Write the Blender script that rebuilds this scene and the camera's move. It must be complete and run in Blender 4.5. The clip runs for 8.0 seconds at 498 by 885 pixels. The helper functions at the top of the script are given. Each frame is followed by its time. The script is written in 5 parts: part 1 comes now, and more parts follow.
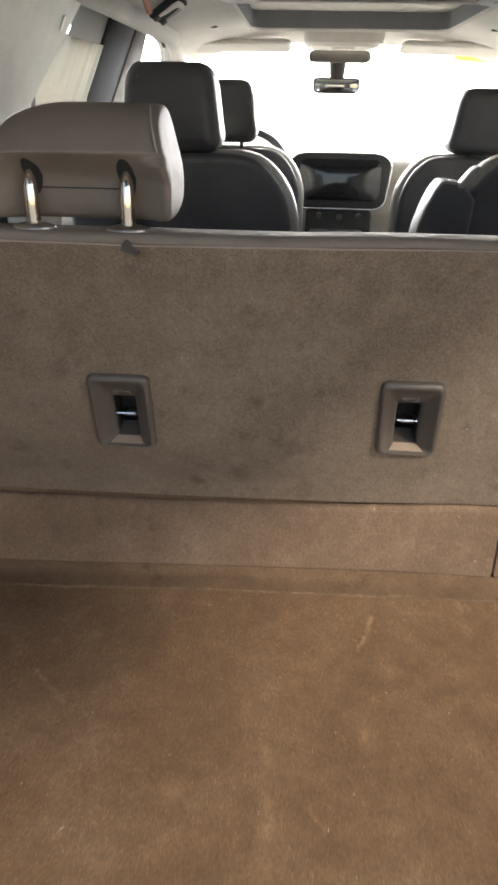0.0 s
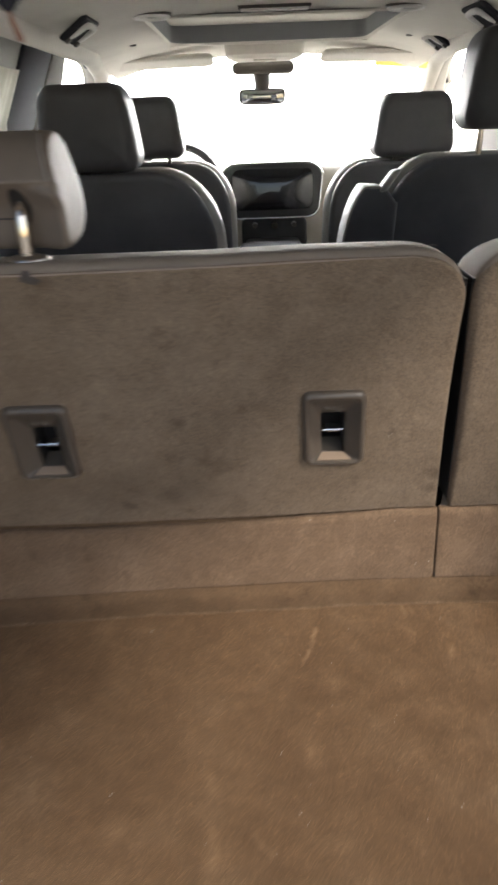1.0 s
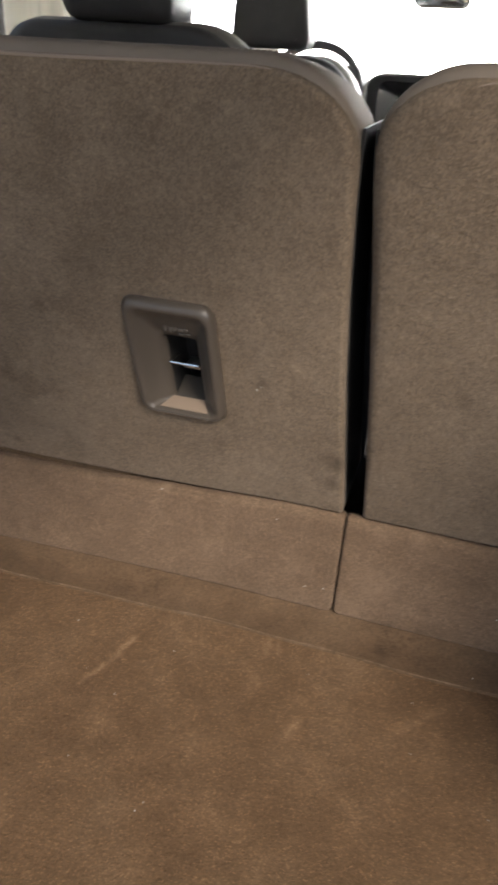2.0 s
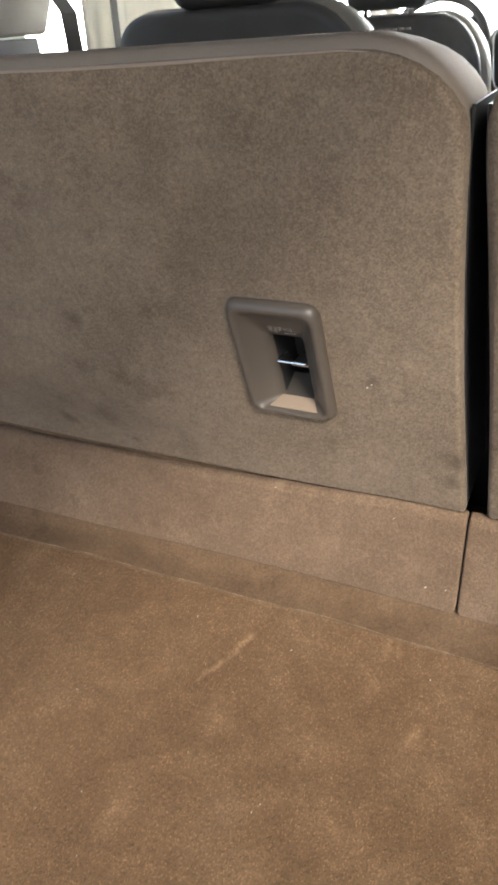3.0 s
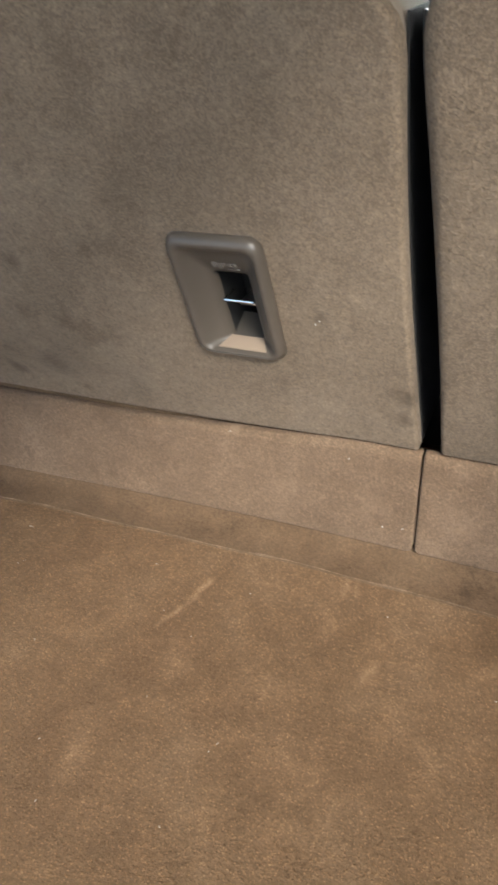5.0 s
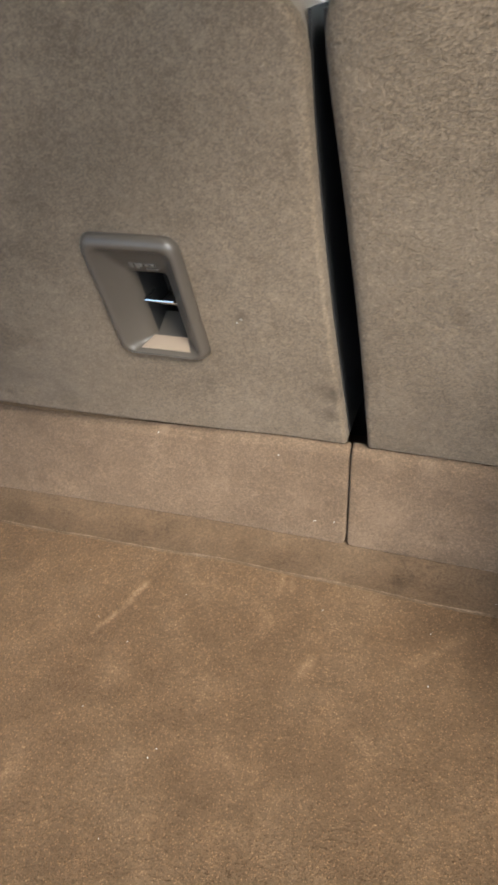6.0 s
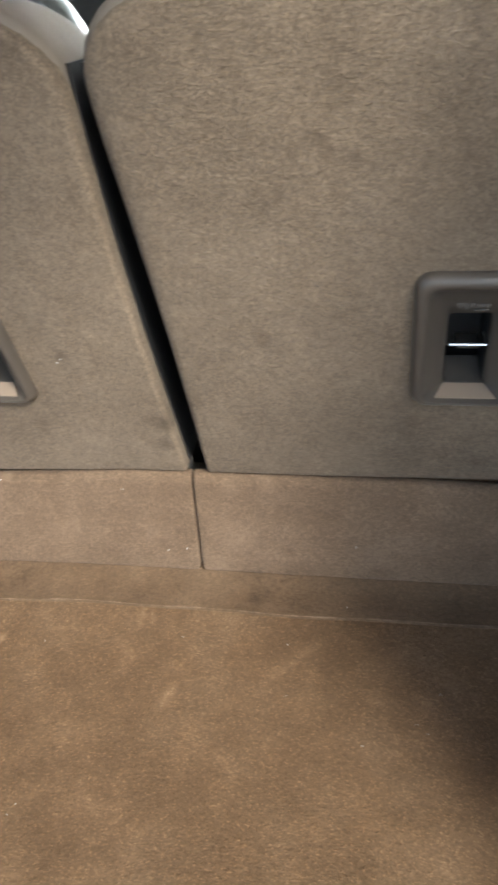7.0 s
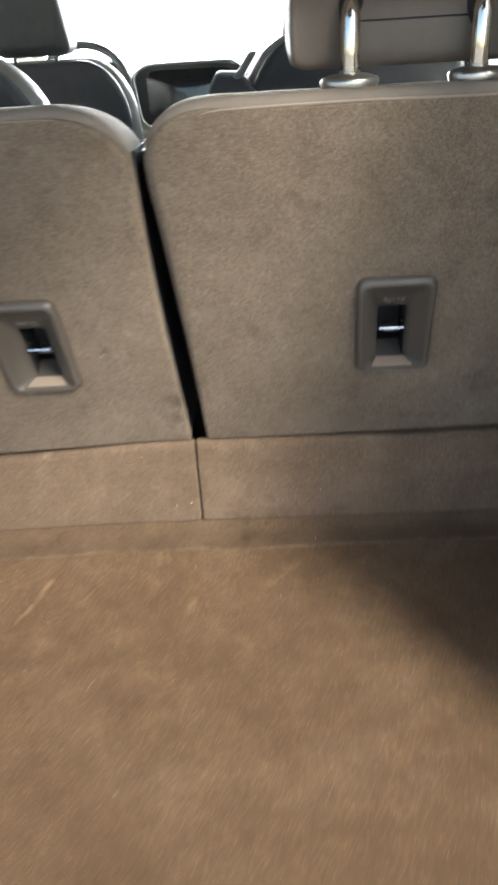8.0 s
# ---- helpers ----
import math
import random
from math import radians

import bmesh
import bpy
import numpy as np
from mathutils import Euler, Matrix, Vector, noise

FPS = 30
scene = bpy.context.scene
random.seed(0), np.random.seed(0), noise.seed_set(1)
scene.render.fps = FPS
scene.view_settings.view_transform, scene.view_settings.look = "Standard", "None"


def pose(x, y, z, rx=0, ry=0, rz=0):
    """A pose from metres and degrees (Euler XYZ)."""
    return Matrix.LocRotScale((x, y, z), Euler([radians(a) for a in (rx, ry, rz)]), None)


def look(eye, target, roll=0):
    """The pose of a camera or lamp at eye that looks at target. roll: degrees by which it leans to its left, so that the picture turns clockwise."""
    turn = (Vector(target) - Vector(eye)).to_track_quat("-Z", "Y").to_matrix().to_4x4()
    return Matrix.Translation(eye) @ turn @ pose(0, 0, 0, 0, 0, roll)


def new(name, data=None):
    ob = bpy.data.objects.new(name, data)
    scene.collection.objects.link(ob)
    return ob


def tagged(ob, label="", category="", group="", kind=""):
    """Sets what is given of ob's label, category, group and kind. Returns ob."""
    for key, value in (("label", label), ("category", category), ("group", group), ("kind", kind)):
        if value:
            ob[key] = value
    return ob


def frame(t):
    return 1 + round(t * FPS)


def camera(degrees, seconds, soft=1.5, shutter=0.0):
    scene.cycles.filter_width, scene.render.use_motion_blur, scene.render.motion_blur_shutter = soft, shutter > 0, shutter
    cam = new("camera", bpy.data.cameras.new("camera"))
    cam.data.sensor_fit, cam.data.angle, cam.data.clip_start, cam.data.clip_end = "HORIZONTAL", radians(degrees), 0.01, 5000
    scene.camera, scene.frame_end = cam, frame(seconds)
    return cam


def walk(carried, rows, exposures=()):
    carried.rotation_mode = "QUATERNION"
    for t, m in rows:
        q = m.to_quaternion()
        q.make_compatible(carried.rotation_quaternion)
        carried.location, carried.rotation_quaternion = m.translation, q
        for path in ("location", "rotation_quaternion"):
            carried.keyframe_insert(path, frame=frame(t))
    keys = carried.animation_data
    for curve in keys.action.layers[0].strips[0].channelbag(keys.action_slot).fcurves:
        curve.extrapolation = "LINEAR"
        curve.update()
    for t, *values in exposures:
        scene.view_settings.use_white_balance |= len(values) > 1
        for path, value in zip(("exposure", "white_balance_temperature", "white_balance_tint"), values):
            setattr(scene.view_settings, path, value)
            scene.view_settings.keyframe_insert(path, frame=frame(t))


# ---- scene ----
cam = camera(40.0, 8.0, soft=2.8, shutter=0.6)
PATH = [
    (0, (-0.162, -0.897, 0.685), (-0.278, 0.888, -0.211), 1.1),
    (0.5, (-0.177, -0.966, 0.713), (-0.23, 0.805, -0.213), 0.7),
    (0.7, (-0.173, -0.957, 0.712), (-0.197, 0.824, -0.198), -0.3),
    (1, (-0.108, -0.88, 0.691), (-0.125, 0.92, -0.18), -2.1),
    (1.3, (0.003, -0.761, 0.641), (-0.176, 1.036, -0.217), -1.3),
    (1.5, (0.106, -0.666, 0.598), (-0.247, 1.094, -0.282), 2.4),
    (1.7, (0.216, -0.584, 0.556), (-0.178, 1.131, -0.395), 4.0),
    (2.8, (0.222, -0.545, 0.543), (-0.554, 0.99, -0.479), -4.1),
    (3, (0.226, -0.535, 0.559), (-0.576, 0.961, -0.498), -4.7),
    (3.5, (0.223, -0.535, 0.563), (-0.594, 0.936, -0.519), -5.2),
    (4, (0.229, -0.534, 0.56), (-0.582, 0.926, -0.541), -5.8),
    (5.3, (0.252, -0.517, 0.536), (-0.42, 0.945, -0.652), -4.9),
    (5.5, (0.255, -0.518, 0.534), (-0.378, 0.962, -0.654), -4.5),
    (6, (0.258, -0.507, 0.544), (-0.31, 0.984, -0.661), -4.4),
    (6.5, (0.296, -0.509, 0.549), (-0.181, 1.048, -0.611), -5.4),
    (7, (0.32, -0.512, 0.543), (0.022, 1.109, -0.59), -4.4),
    (7.5, (0.342, -0.565, 0.561), (0.123, 1.091, -0.539), -4.1),
    (7.8, (0.308, -0.672, 0.591), (0.189, 1.029, -0.455), -3.7),
    (8, (0.262, -0.751, 0.599), (0.202, 0.955, -0.443), -3.6),
]
walk(cam, [(t, look(eye, target, roll)) for t, eye, target, roll in PATH], exposures=[(0.0, 1.05, 6400, 10), (0.9, 0.9, 6400, 10), (1.5, 0.45, 6400, 11), (1.7, 0.45, 6400, 11), (2.8, 1.25, 6250, 9), (4.0, 1.28, 6250, 9), (5.5, 1.35, 5920, 4), (8.0, 1.4, 5880, 4)])

# ---- world, sun, exposure ----
SUN_ELEV, SUN_AZ = 40.0, 142.0   # azimuth clockwise from straight ahead (+y)
world = bpy.data.worlds.new("world")
scene.world = world
world.use_nodes = True
wn = world.node_tree
sky = wn.nodes.new("ShaderNodeTexSky")
sky.sky_type = "NISHITA"
sky.sun_disc = False
sky.dust_density = 1.5
sky.sun_elevation = radians(SUN_ELEV)
sky.sun_rotation = radians(SUN_AZ)
wn.nodes["Background"].inputs["Strength"].default_value = 0.15
wn.links.new(sky.outputs["Color"], wn.nodes["Background"].inputs["Color"])
sun_data = bpy.data.lights.new("sun", "SUN")
sun_data.energy = 2.6
sun_data.angle = radians(10)
sun_data.color = (1.0, 0.90, 0.76)
sun = new("sun", sun_data)
sd = Vector((math.sin(radians(SUN_AZ)) * math.cos(radians(SUN_ELEV)), math.cos(radians(SUN_AZ)) * math.cos(radians(SUN_ELEV)), math.sin(radians(SUN_ELEV))))
sun.matrix_world = look(sd * 20, (0, 0, 0))


# ---- materials ----
def mat(name, rough=0.5, metal=0.0, color=(0.5, 0.5, 0.5)):
    m = bpy.data.materials.new(name)
    m.use_nodes = True
    b = m.node_tree.nodes["Principled BSDF"]
    b.inputs["Base Color"].default_value = (*color, 1)
    b.inputs["Roughness"].default_value = rough
    b.inputs["Metallic"].default_value = metal
    return m, m.node_tree, b


def node(nt, kind, **inputs):
    n = nt.nodes.new(kind)
    for k, v in inputs.items():
        n.inputs[k.replace("_", " ")].default_value = v
    return n


def coords(nt):
    return nt.nodes.new("ShaderNodeTexCoord").outputs["Object"]


def noise_at(nt, scale, detail=4.0, rough=0.6, vec=None):
    n = node(nt, "ShaderNodeTexNoise", Scale=scale, Detail=detail, Roughness=rough)
    nt.links.new(vec if vec is not None else coords(nt), n.inputs["Vector"])
    return n.outputs["Fac"]


def ramp(nt, fac, stops):
    r = nt.nodes.new("ShaderNodeValToRGB")
    while len(r.color_ramp.elements) < len(stops):
        r.color_ramp.elements.new(0.5)
    for e, (p, c) in zip(r.color_ramp.elements, stops):
        e.position, e.color = p, (*c, 1)
    nt.links.new(fac, r.inputs["Fac"])
    return r.outputs["Color"]


def blend(nt, a, b, fac, mode="MIX"):
    n = nt.nodes.new("ShaderNodeMix")
    n.data_type, n.blend_type = "RGBA", mode
    for sock, v in ((n.inputs[6], a), (n.inputs[7], b), (n.inputs[0], fac)):
        if hasattr(v, "is_linked"):
            nt.links.new(v, sock)
        else:
            sock.default_value = v if isinstance(v, float) else (*v, 1)
    return n.outputs[2]


def maths(nt, op, a, b=0.0, c=None):
    n = nt.nodes.new("ShaderNodeMath")
    n.operation = op
    for sock, v in zip(n.inputs, (a, b, c)):
        if v is None:
            continue
        if hasattr(v, "is_linked"):
            nt.links.new(v, sock)
        else:
            sock.default_value = v
    return n.outputs[0]


def bump(nt, b, height, strength, distance, before=None):
    n = node(nt, "ShaderNodeBump", Strength=strength, Distance=distance)
    nt.links.new(height, n.inputs["Height"])
    if before is not None:
        nt.links.new(before, n.inputs["Normal"])
    nt.links.new(n.outputs["Normal"], b.inputs["Normal"])
    return n.outputs["Normal"]


def carpet(name, base, dark, light, patch=5.0, marks=(), pile=False, worn=0.8, relief=0.8, spots=()):
    """Short-pile automotive carpet: fibre speckle, brushed patches, optional lighter nap marks (x0, y0, x1, y1, width, strength) on a floor
    and soiled (or, with negative strength, rubbed pale) spots (x, z, radius, strength) on an upright panel."""
    m, nt, b = mat(name, 0.95)
    vec = coords(nt)
    fibre = noise_at(nt, 560, 4, 0.8, vec)
    tuft = noise_at(nt, 240, 2, 0.6, vec)
    patchy = noise_at(nt, patch, 5, 0.62, vec)
    mottle = noise_at(nt, 34, 5, 0.65, vec)
    col = ramp(nt, patchy, [(0.32, dark), (0.5, base), (0.70, light)])
    mot = ramp(nt, mottle, [(0.3, (1 - 0.28 * worn,) * 3), (0.55, (1, 1, 1)), (0.75, (1 + 0.32 * worn, 1 + 0.30 * worn, 1 + 0.28 * worn))])
    col = blend(nt, col, mot, 1.0, "MULTIPLY")
    stain = noise_at(nt, 21, 3, 0.55, vec)
    if not marks:
        col = blend(nt, col, ramp(nt, stain, [(0.26, (0.72, 0.71, 0.70)), (0.40, (1, 1, 1))]), 1.0, "MULTIPLY")
    spk = ramp(nt, fibre, [(0.36, (0.30, 0.29, 0.28)), (0.5, (0.92, 0.92, 0.92)), (0.64, (2.1, 2.02, 1.9))])
    col = blend(nt, col, spk, ((0.26 if marks else 0.11) if pile else 0.15 if marks else 0.36), "MULTIPLY")
    tft = ramp(nt, tuft, [(0.35, (0.86, 0.86, 0.86)), (0.65, (1.12, 1.12, 1.12))])
    col = blend(nt, col, tft, 0.8, "MULTIPLY")
    if marks:
        sep = nt.nodes.new("ShaderNodeSeparateXYZ")
        nt.links.new(vec, sep.inputs[0])
        wob = maths(nt, "MULTIPLY", maths(nt, "SUBTRACT", noise_at(nt, 60, 3, 0.6, vec), 0.5), 0.012)
        px, py = maths(nt, "ADD", sep.outputs[0], wob), maths(nt, "ADD", sep.outputs[1], wob)
        for x0, y0, x1, y1, w, k in marks:
            dx, dy = x1 - x0, y1 - y0
            ll = dx * dx + dy * dy
            ax, ay = maths(nt, "SUBTRACT", px, x0), maths(nt, "SUBTRACT", py, y0)
            tt = maths(nt, "DIVIDE", maths(nt, "ADD", maths(nt, "MULTIPLY", ax, dx), maths(nt, "MULTIPLY", ay, dy)), ll)
            tt = maths(nt, "MINIMUM", maths(nt, "MAXIMUM", tt, 0.0), 1.0)
            ex = maths(nt, "SUBTRACT", ax, maths(nt, "MULTIPLY", tt, dx))
            ey = maths(nt, "SUBTRACT", ay, maths(nt, "MULTIPLY", tt, dy))
            d = maths(nt, "SQRT", maths(nt, "ADD", maths(nt, "MULTIPLY", ex, ex), maths(nt, "MULTIPLY", ey, ey)))
            f = maths(nt, "MULTIPLY", maths(nt, "MAXIMUM", maths(nt, "SUBTRACT", 1.0, maths(nt, "DIVIDE", d, w)), 0.0), k)
            f = maths(nt, "MULTIPLY", f, maths(nt, "ADD", maths(nt, "MULTIPLY", maths(nt, "MAXIMUM", maths(nt, "SUBTRACT", mottle, 0.36), 0.0), 1.7), 0.12))
            col = blend(nt, col, tuple(min(1, v * 1.7) for v in light), f)
    if spots:
        sep = nt.nodes.new("ShaderNodeSeparateXYZ")
        nt.links.new(vec, sep.inputs[0])
        wob = maths(nt, "MULTIPLY", maths(nt, "SUBTRACT", noise_at(nt, 45, 4, 0.65, vec), 0.5), 0.028)
        for x, z, r, k in spots:
            ex, ez = maths(nt, "SUBTRACT", sep.outputs[0], x), maths(nt, "SUBTRACT", sep.outputs[2], z)
            d = maths(nt, "SQRT", maths(nt, "ADD", maths(nt, "MULTIPLY", ex, ex), maths(nt, "MULTIPLY", ez, ez)))
            d = maths(nt, "ADD", d, wob)
            f = maths(nt, "MULTIPLY", maths(nt, "MINIMUM", maths(nt, "MAXIMUM", maths(nt, "SUBTRACT", 1.25, maths(nt, "DIVIDE", d, r)), 0.0), 1.0), abs(k))
            col = blend(nt, col, tuple(v * (0.42 if k > 0 else 1.55) for v in (dark if k > 0 else light)), f)
    if pile:
        k_ = 0.54 if marks else 0.09
        isl = nt.nodes.new("ShaderNodeNewGeometry").outputs["Random Per Island"]
        col = blend(nt, col, ramp(nt, isl, [(0.0, (1 - 0.5 * k_,) * 3), (0.6, (1.0, 1.0, 1.0)), (1.0, (1 + 1.5 * k_, 1 + 1.45 * k_, 1 + 1.4 * k_))]), 1.0, "MULTIPLY")
    nt.links.new(col, b.inputs["Base Color"])
    b.inputs["Sheen Weight"].default_value = 0.04
    b.inputs["Sheen Roughness"].default_value = 0.6
    b.inputs["Specular IOR Level"].default_value = 0.15
    n1 = bump(nt, b, mottle, 0.5, 0.004)
    n2 = bump(nt, b, tuft, 0.3, 0.002, n1)
    bump(nt, b, fibre, relief, 0.0015, n2)
    return m


def leather(name, color, rough=0.45, grain=420):
    m, nt, b = mat(name, rough)
    vec = coords(nt)
    v = nt.nodes.new("ShaderNodeTexVoronoi")
    v.inputs["Scale"].default_value = grain
    nt.links.new(vec, v.inputs["Vector"])
    wear = noise_at(nt, 11, 5, 0.6, vec)
    col = ramp(nt, wear, [(0.3, tuple(c * 0.82 for c in color)), (0.7, tuple(min(1, c * 1.15) for c in color))])
    nt.links.new(col, b.inputs["Base Color"])
    r = maths(nt, "ADD", maths(nt, "MULTIPLY", wear, 0.25), rough - 0.12)
    nt.links.new(r, b.inputs["Roughness"])
    n1 = bump(nt, b, noise_at(nt, 14, 3, 0.5, vec), 0.25, 0.006)
    bump(nt, b, v.outputs["Distance"], 0.25, 0.0006, n1)
    return m


def plastic(name, color, rough=0.5, grain=700, strength=0.2):
    m, nt, b = mat(name, rough, color=color)
    vec = coords(nt)
    w = noise_at(nt, 9, 4, 0.6, vec)
    col = ramp(nt, w, [(0.3, tuple(c * 0.9 for c in color)), (0.7, tuple(min(1, c * 1.08) for c in color))])
    nt.links.new(col, b.inputs["Base Color"])
    nt.links.new(maths(nt, "ADD", maths(nt, "MULTIPLY", w, 0.16), rough - 0.08), b.inputs["Roughness"])
    bump(nt, b, noise_at(nt, grain, 2, 0.5, vec), strength, 0.0006)
    return m


def fabric(name, color, scale=900):
    m, nt, b = mat(name, 0.9, color=color)
    vec = coords(nt)
    f = noise_at(nt, scale, 2, 0.6, vec)
    w = noise_at(nt, 5, 4, 0.55, vec)
    col = blend(nt, ramp(nt, w, [(0.3, tuple(c * 0.92 for c in color)), (0.7, tuple(min(1, c * 1.05) for c in color))]),
                ramp(nt, f, [(0.3, (0.88, 0.88, 0.88)), (0.7, (1.08, 1.08, 1.08))]), 0.8, "MULTIPLY")
    nt.links.new(col, b.inputs["Base Color"])
    bump(nt, b, f, 0.3, 0.0008)
    return m


FLOOR_MARKS = [(-0.027, -0.090, -0.037, -0.128, 0.0052, 1.6), (-0.033, -0.116, -0.052, -0.162, 0.0050, 1.4), (0.108, -0.046, 0.111, -0.064, 0.006, 0.9),
               (0.120, -0.046, 0.122, -0.062, 0.005, 0.8), (0.152, -0.154, 0.162, -0.138, 0.009, 0.9), (0.112, -0.06, 0.105, -0.13, 0.012, 0.3),
               (0.250, -0.118, 0.296, -0.072, 0.007, 0.35), (-0.03, -0.18, -0.01, -0.20, 0.022, 0.45), (0.07, -0.20, 0.09, -0.23, 0.04, 0.3), (0.12, -0.25, 0.14, -0.28, 0.035, 0.35),
               (-0.123, -0.410, -0.104, -0.430, 0.005, 0.9), (-0.171, -0.34, -0.165, -0.446, 0.010, 0.45), (-0.481, -0.241, -0.417, -0.301, 0.006, 0.6),
               (-0.06, -0.28, -0.05, -0.32, 0.022, 0.45), (-0.09, -0.505, -0.088, -0.53, 0.009, 0.8), (-0.27, -0.40, -0.26, -0.43, 0.03, 0.35)]
PANEL_SPOTS = [(-0.208, 0.326, 0.012, 0.62), (-0.298, 0.170, 0.012, 0.58), (-0.200, 0.212, 0.028, 0.15), (-0.441, 0.427, 0.020, 0.22), (-0.465, 0.361, 0.020, 0.28),
               (-0.087, 0.450, 0.018, 0.20), (-0.185, 0.441, 0.026, 0.14), (-0.075, 0.389, 0.022, 0.20), (-0.232, 0.186, 0.022, 0.43), (0.149, 0.185, 0.010, 0.58),
               (0.152, 0.208, 0.008, 0.51), (-0.106, 0.341, 0.018, 0.18), (-0.080, 0.486, 0.020, 0.17), (0.079, 0.290, 0.006, 0.51), (-0.14, 0.160, 0.024, 0.22)]
FLAP_SPOTS = [(0.118, 0.074, 0.022, -0.20), (0.207, 0.070, 0.026, -0.18), (0.204, 0.130, 0.012, -0.22), (-0.030, 0.136, 0.007, -0.40), (0.240, 0.133, 0.009, -0.20), (0.020, 0.06, 0.03, -0.10),
              (-0.189, 0.122, 0.020, 0.28), (-0.30, 0.125, 0.03, 0.18)]
FLOOR_TONES = ((0.155, 0.095, 0.050), (0.132, 0.079, 0.041), (0.192, 0.123, 0.069))
STRIP_TONES = ((0.118, 0.075, 0.043), (0.100, 0.063, 0.036), (0.142, 0.093, 0.055))
SEAT_TONES = ((0.176, 0.132, 0.093), (0.152, 0.113, 0.079), (0.203, 0.155, 0.112))
FLAP_TONES = ((0.158, 0.106, 0.068), (0.136, 0.090, 0.057), (0.184, 0.126, 0.083))
CARPET_FLOOR = carpet("carpet_floor", *FLOOR_TONES, 7.0, FLOOR_MARKS, False, 0.6, 0.6)
PILE_FLOOR = carpet("pile_floor", *FLOOR_TONES, 7.0, FLOOR_MARKS, True, 0.6, 0.5)
CARPET_STRIP = carpet("carpet_strip", *STRIP_TONES, 9.0, (), False, 0.5, 0.5)
PILE_STRIP = carpet("pile_strip", *STRIP_TONES, 9.0, (), True, 0.5, 0.4)
CARPET_BINDING = carpet("carpet_binding", (0.180, 0.120, 0.075), (0.125, 0.080, 0.048), (0.240, 0.168, 0.110), 30.0)
CARPET_SEAT = carpet("carpet_seat", *SEAT_TONES, 7.0, (), False, 0.36, 0.35, PANEL_SPOTS)
PILE_SEAT = carpet("pile_seat", *SEAT_TONES, 7.0, (), True, 0.36, 0.25, PANEL_SPOTS)
CARPET_FLAP = carpet("carpet_flap", *FLAP_TONES, 9.0, (), False, 0.38, 0.35, FLAP_SPOTS)
PILE_FLAP = carpet("pile_flap", *FLAP_TONES, 9.0, (), True, 0.38, 0.25, FLAP_SPOTS)
CARPET_CABIN = carpet("carpet_cabin", (0.05, 0.047, 0.043), (0.035, 0.033, 0.03), (0.07, 0.066, 0.06), 6.0)
LEATHER_CROWN = leather("leather_crown", (0.190, 0.152, 0.118), 0.72)
WELT = leather("welt_leather", (0.290, 0.222, 0.172), 0.75)
LEATHER_TAUPE = leather("leather_taupe", (0.172, 0.138, 0.108), 0.60)
LEATHER_DARK = leather("leather_dark", (0.080, 0.079, 0.084), 0.52)
LEATHER_RIM = leather("leather_rim", (0.30, 0.285, 0.26), 0.42)
PLASTIC_BROWN = plastic("plastic_brown", (0.078, 0.051, 0.030), 0.85)
PLASTIC_GREY = plastic("plastic_grey", (0.070, 0.061, 0.052), 0.46)
PLASTIC_COVER = plastic("plastic_cover", (0.090, 0.074, 0.060), 0.36)
# lighter copy of the cover plastic; caught light is in the colour
LIT_EMBOSS = plastic("lit_emboss", (0.125, 0.110, 0.095), 0.30)
# cover plastic painted paler, for the light on the lower ledge
LIT_LEDGE = plastic("lit_ledge", (0.30, 0.225, 0.165), 0.6)
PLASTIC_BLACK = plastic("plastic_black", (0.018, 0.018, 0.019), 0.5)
PLASTIC_BEIGE = plastic("plastic_beige", (0.60, 0.57, 0.51), 0.8)
PLASTIC_TAN = plastic("plastic_tan", (0.31, 0.205, 0.122), 0.85)
DASH_TAN = plastic("dash_tan", (0.34, 0.31, 0.26), 0.6, 500, 0.4)
HEADLINER = fabric("headliner_fabric", (0.62, 0.59, 0.53))
CURTAIN = fabric("curtain_fabric", (0.72, 0.69, 0.62), 500)
nt = CURTAIN.node_tree
tr = node(nt, "ShaderNodeBsdfTranslucent", Color=(0.85, 0.82, 0.74, 1))
mx = node(nt, "ShaderNodeMixShader", Fac=0.55)
nt.links.new(nt.nodes["Principled BSDF"].outputs[0], mx.inputs[1])
nt.links.new(tr.outputs[0], mx.inputs[2])
nt.links.new(mx.outputs[0], nt.nodes["Material Output"].inputs["Surface"])
PAPER = fabric("paper", (0.8, 0.79, 0.76), 300)
CHROME = mat("chrome", 0.10, 1.0, (0.66, 0.58, 0.49))[0]
SATIN = mat("satin_nickel", 0.3, 1.0, (0.42, 0.39, 0.35))[0]
STEEL = mat("steel", 0.25, 1.0, (0.75, 0.74, 0.72))[0]
SCREEN = mat("screen_glass", 0.08, 0.0, (0.012, 0.013, 0.016))[0]
YELLOW = plastic("yellow_film", (0.75, 0.65, 0.12), 0.5)
BELT = fabric("belt_webbing", (0.16, 0.155, 0.15), 700)
TAB = fabric("tab_webbing", (0.075, 0.062, 0.054), 500)
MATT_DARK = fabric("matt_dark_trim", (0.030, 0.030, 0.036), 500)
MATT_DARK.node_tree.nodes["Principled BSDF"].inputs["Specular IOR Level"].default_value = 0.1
PILLAR_CLOTH = fabric("pillar_cloth", (0.115, 0.108, 0.098))
GLASS_BAND = fabric("grey_glass_band", (0.34, 0.335, 0.31))
# recess lining darkened: the wall's shade is put into its colour
SHADED_RECESS = fabric("shaded_recess", (0.19, 0.195, 0.20))
MIRROR = mat("mirror_glass", 0.06, 1.0, (0.42, 0.44, 0.47))[0]
CORD = leather("cord_leather", (0.24, 0.12, 0.08), 0.6)
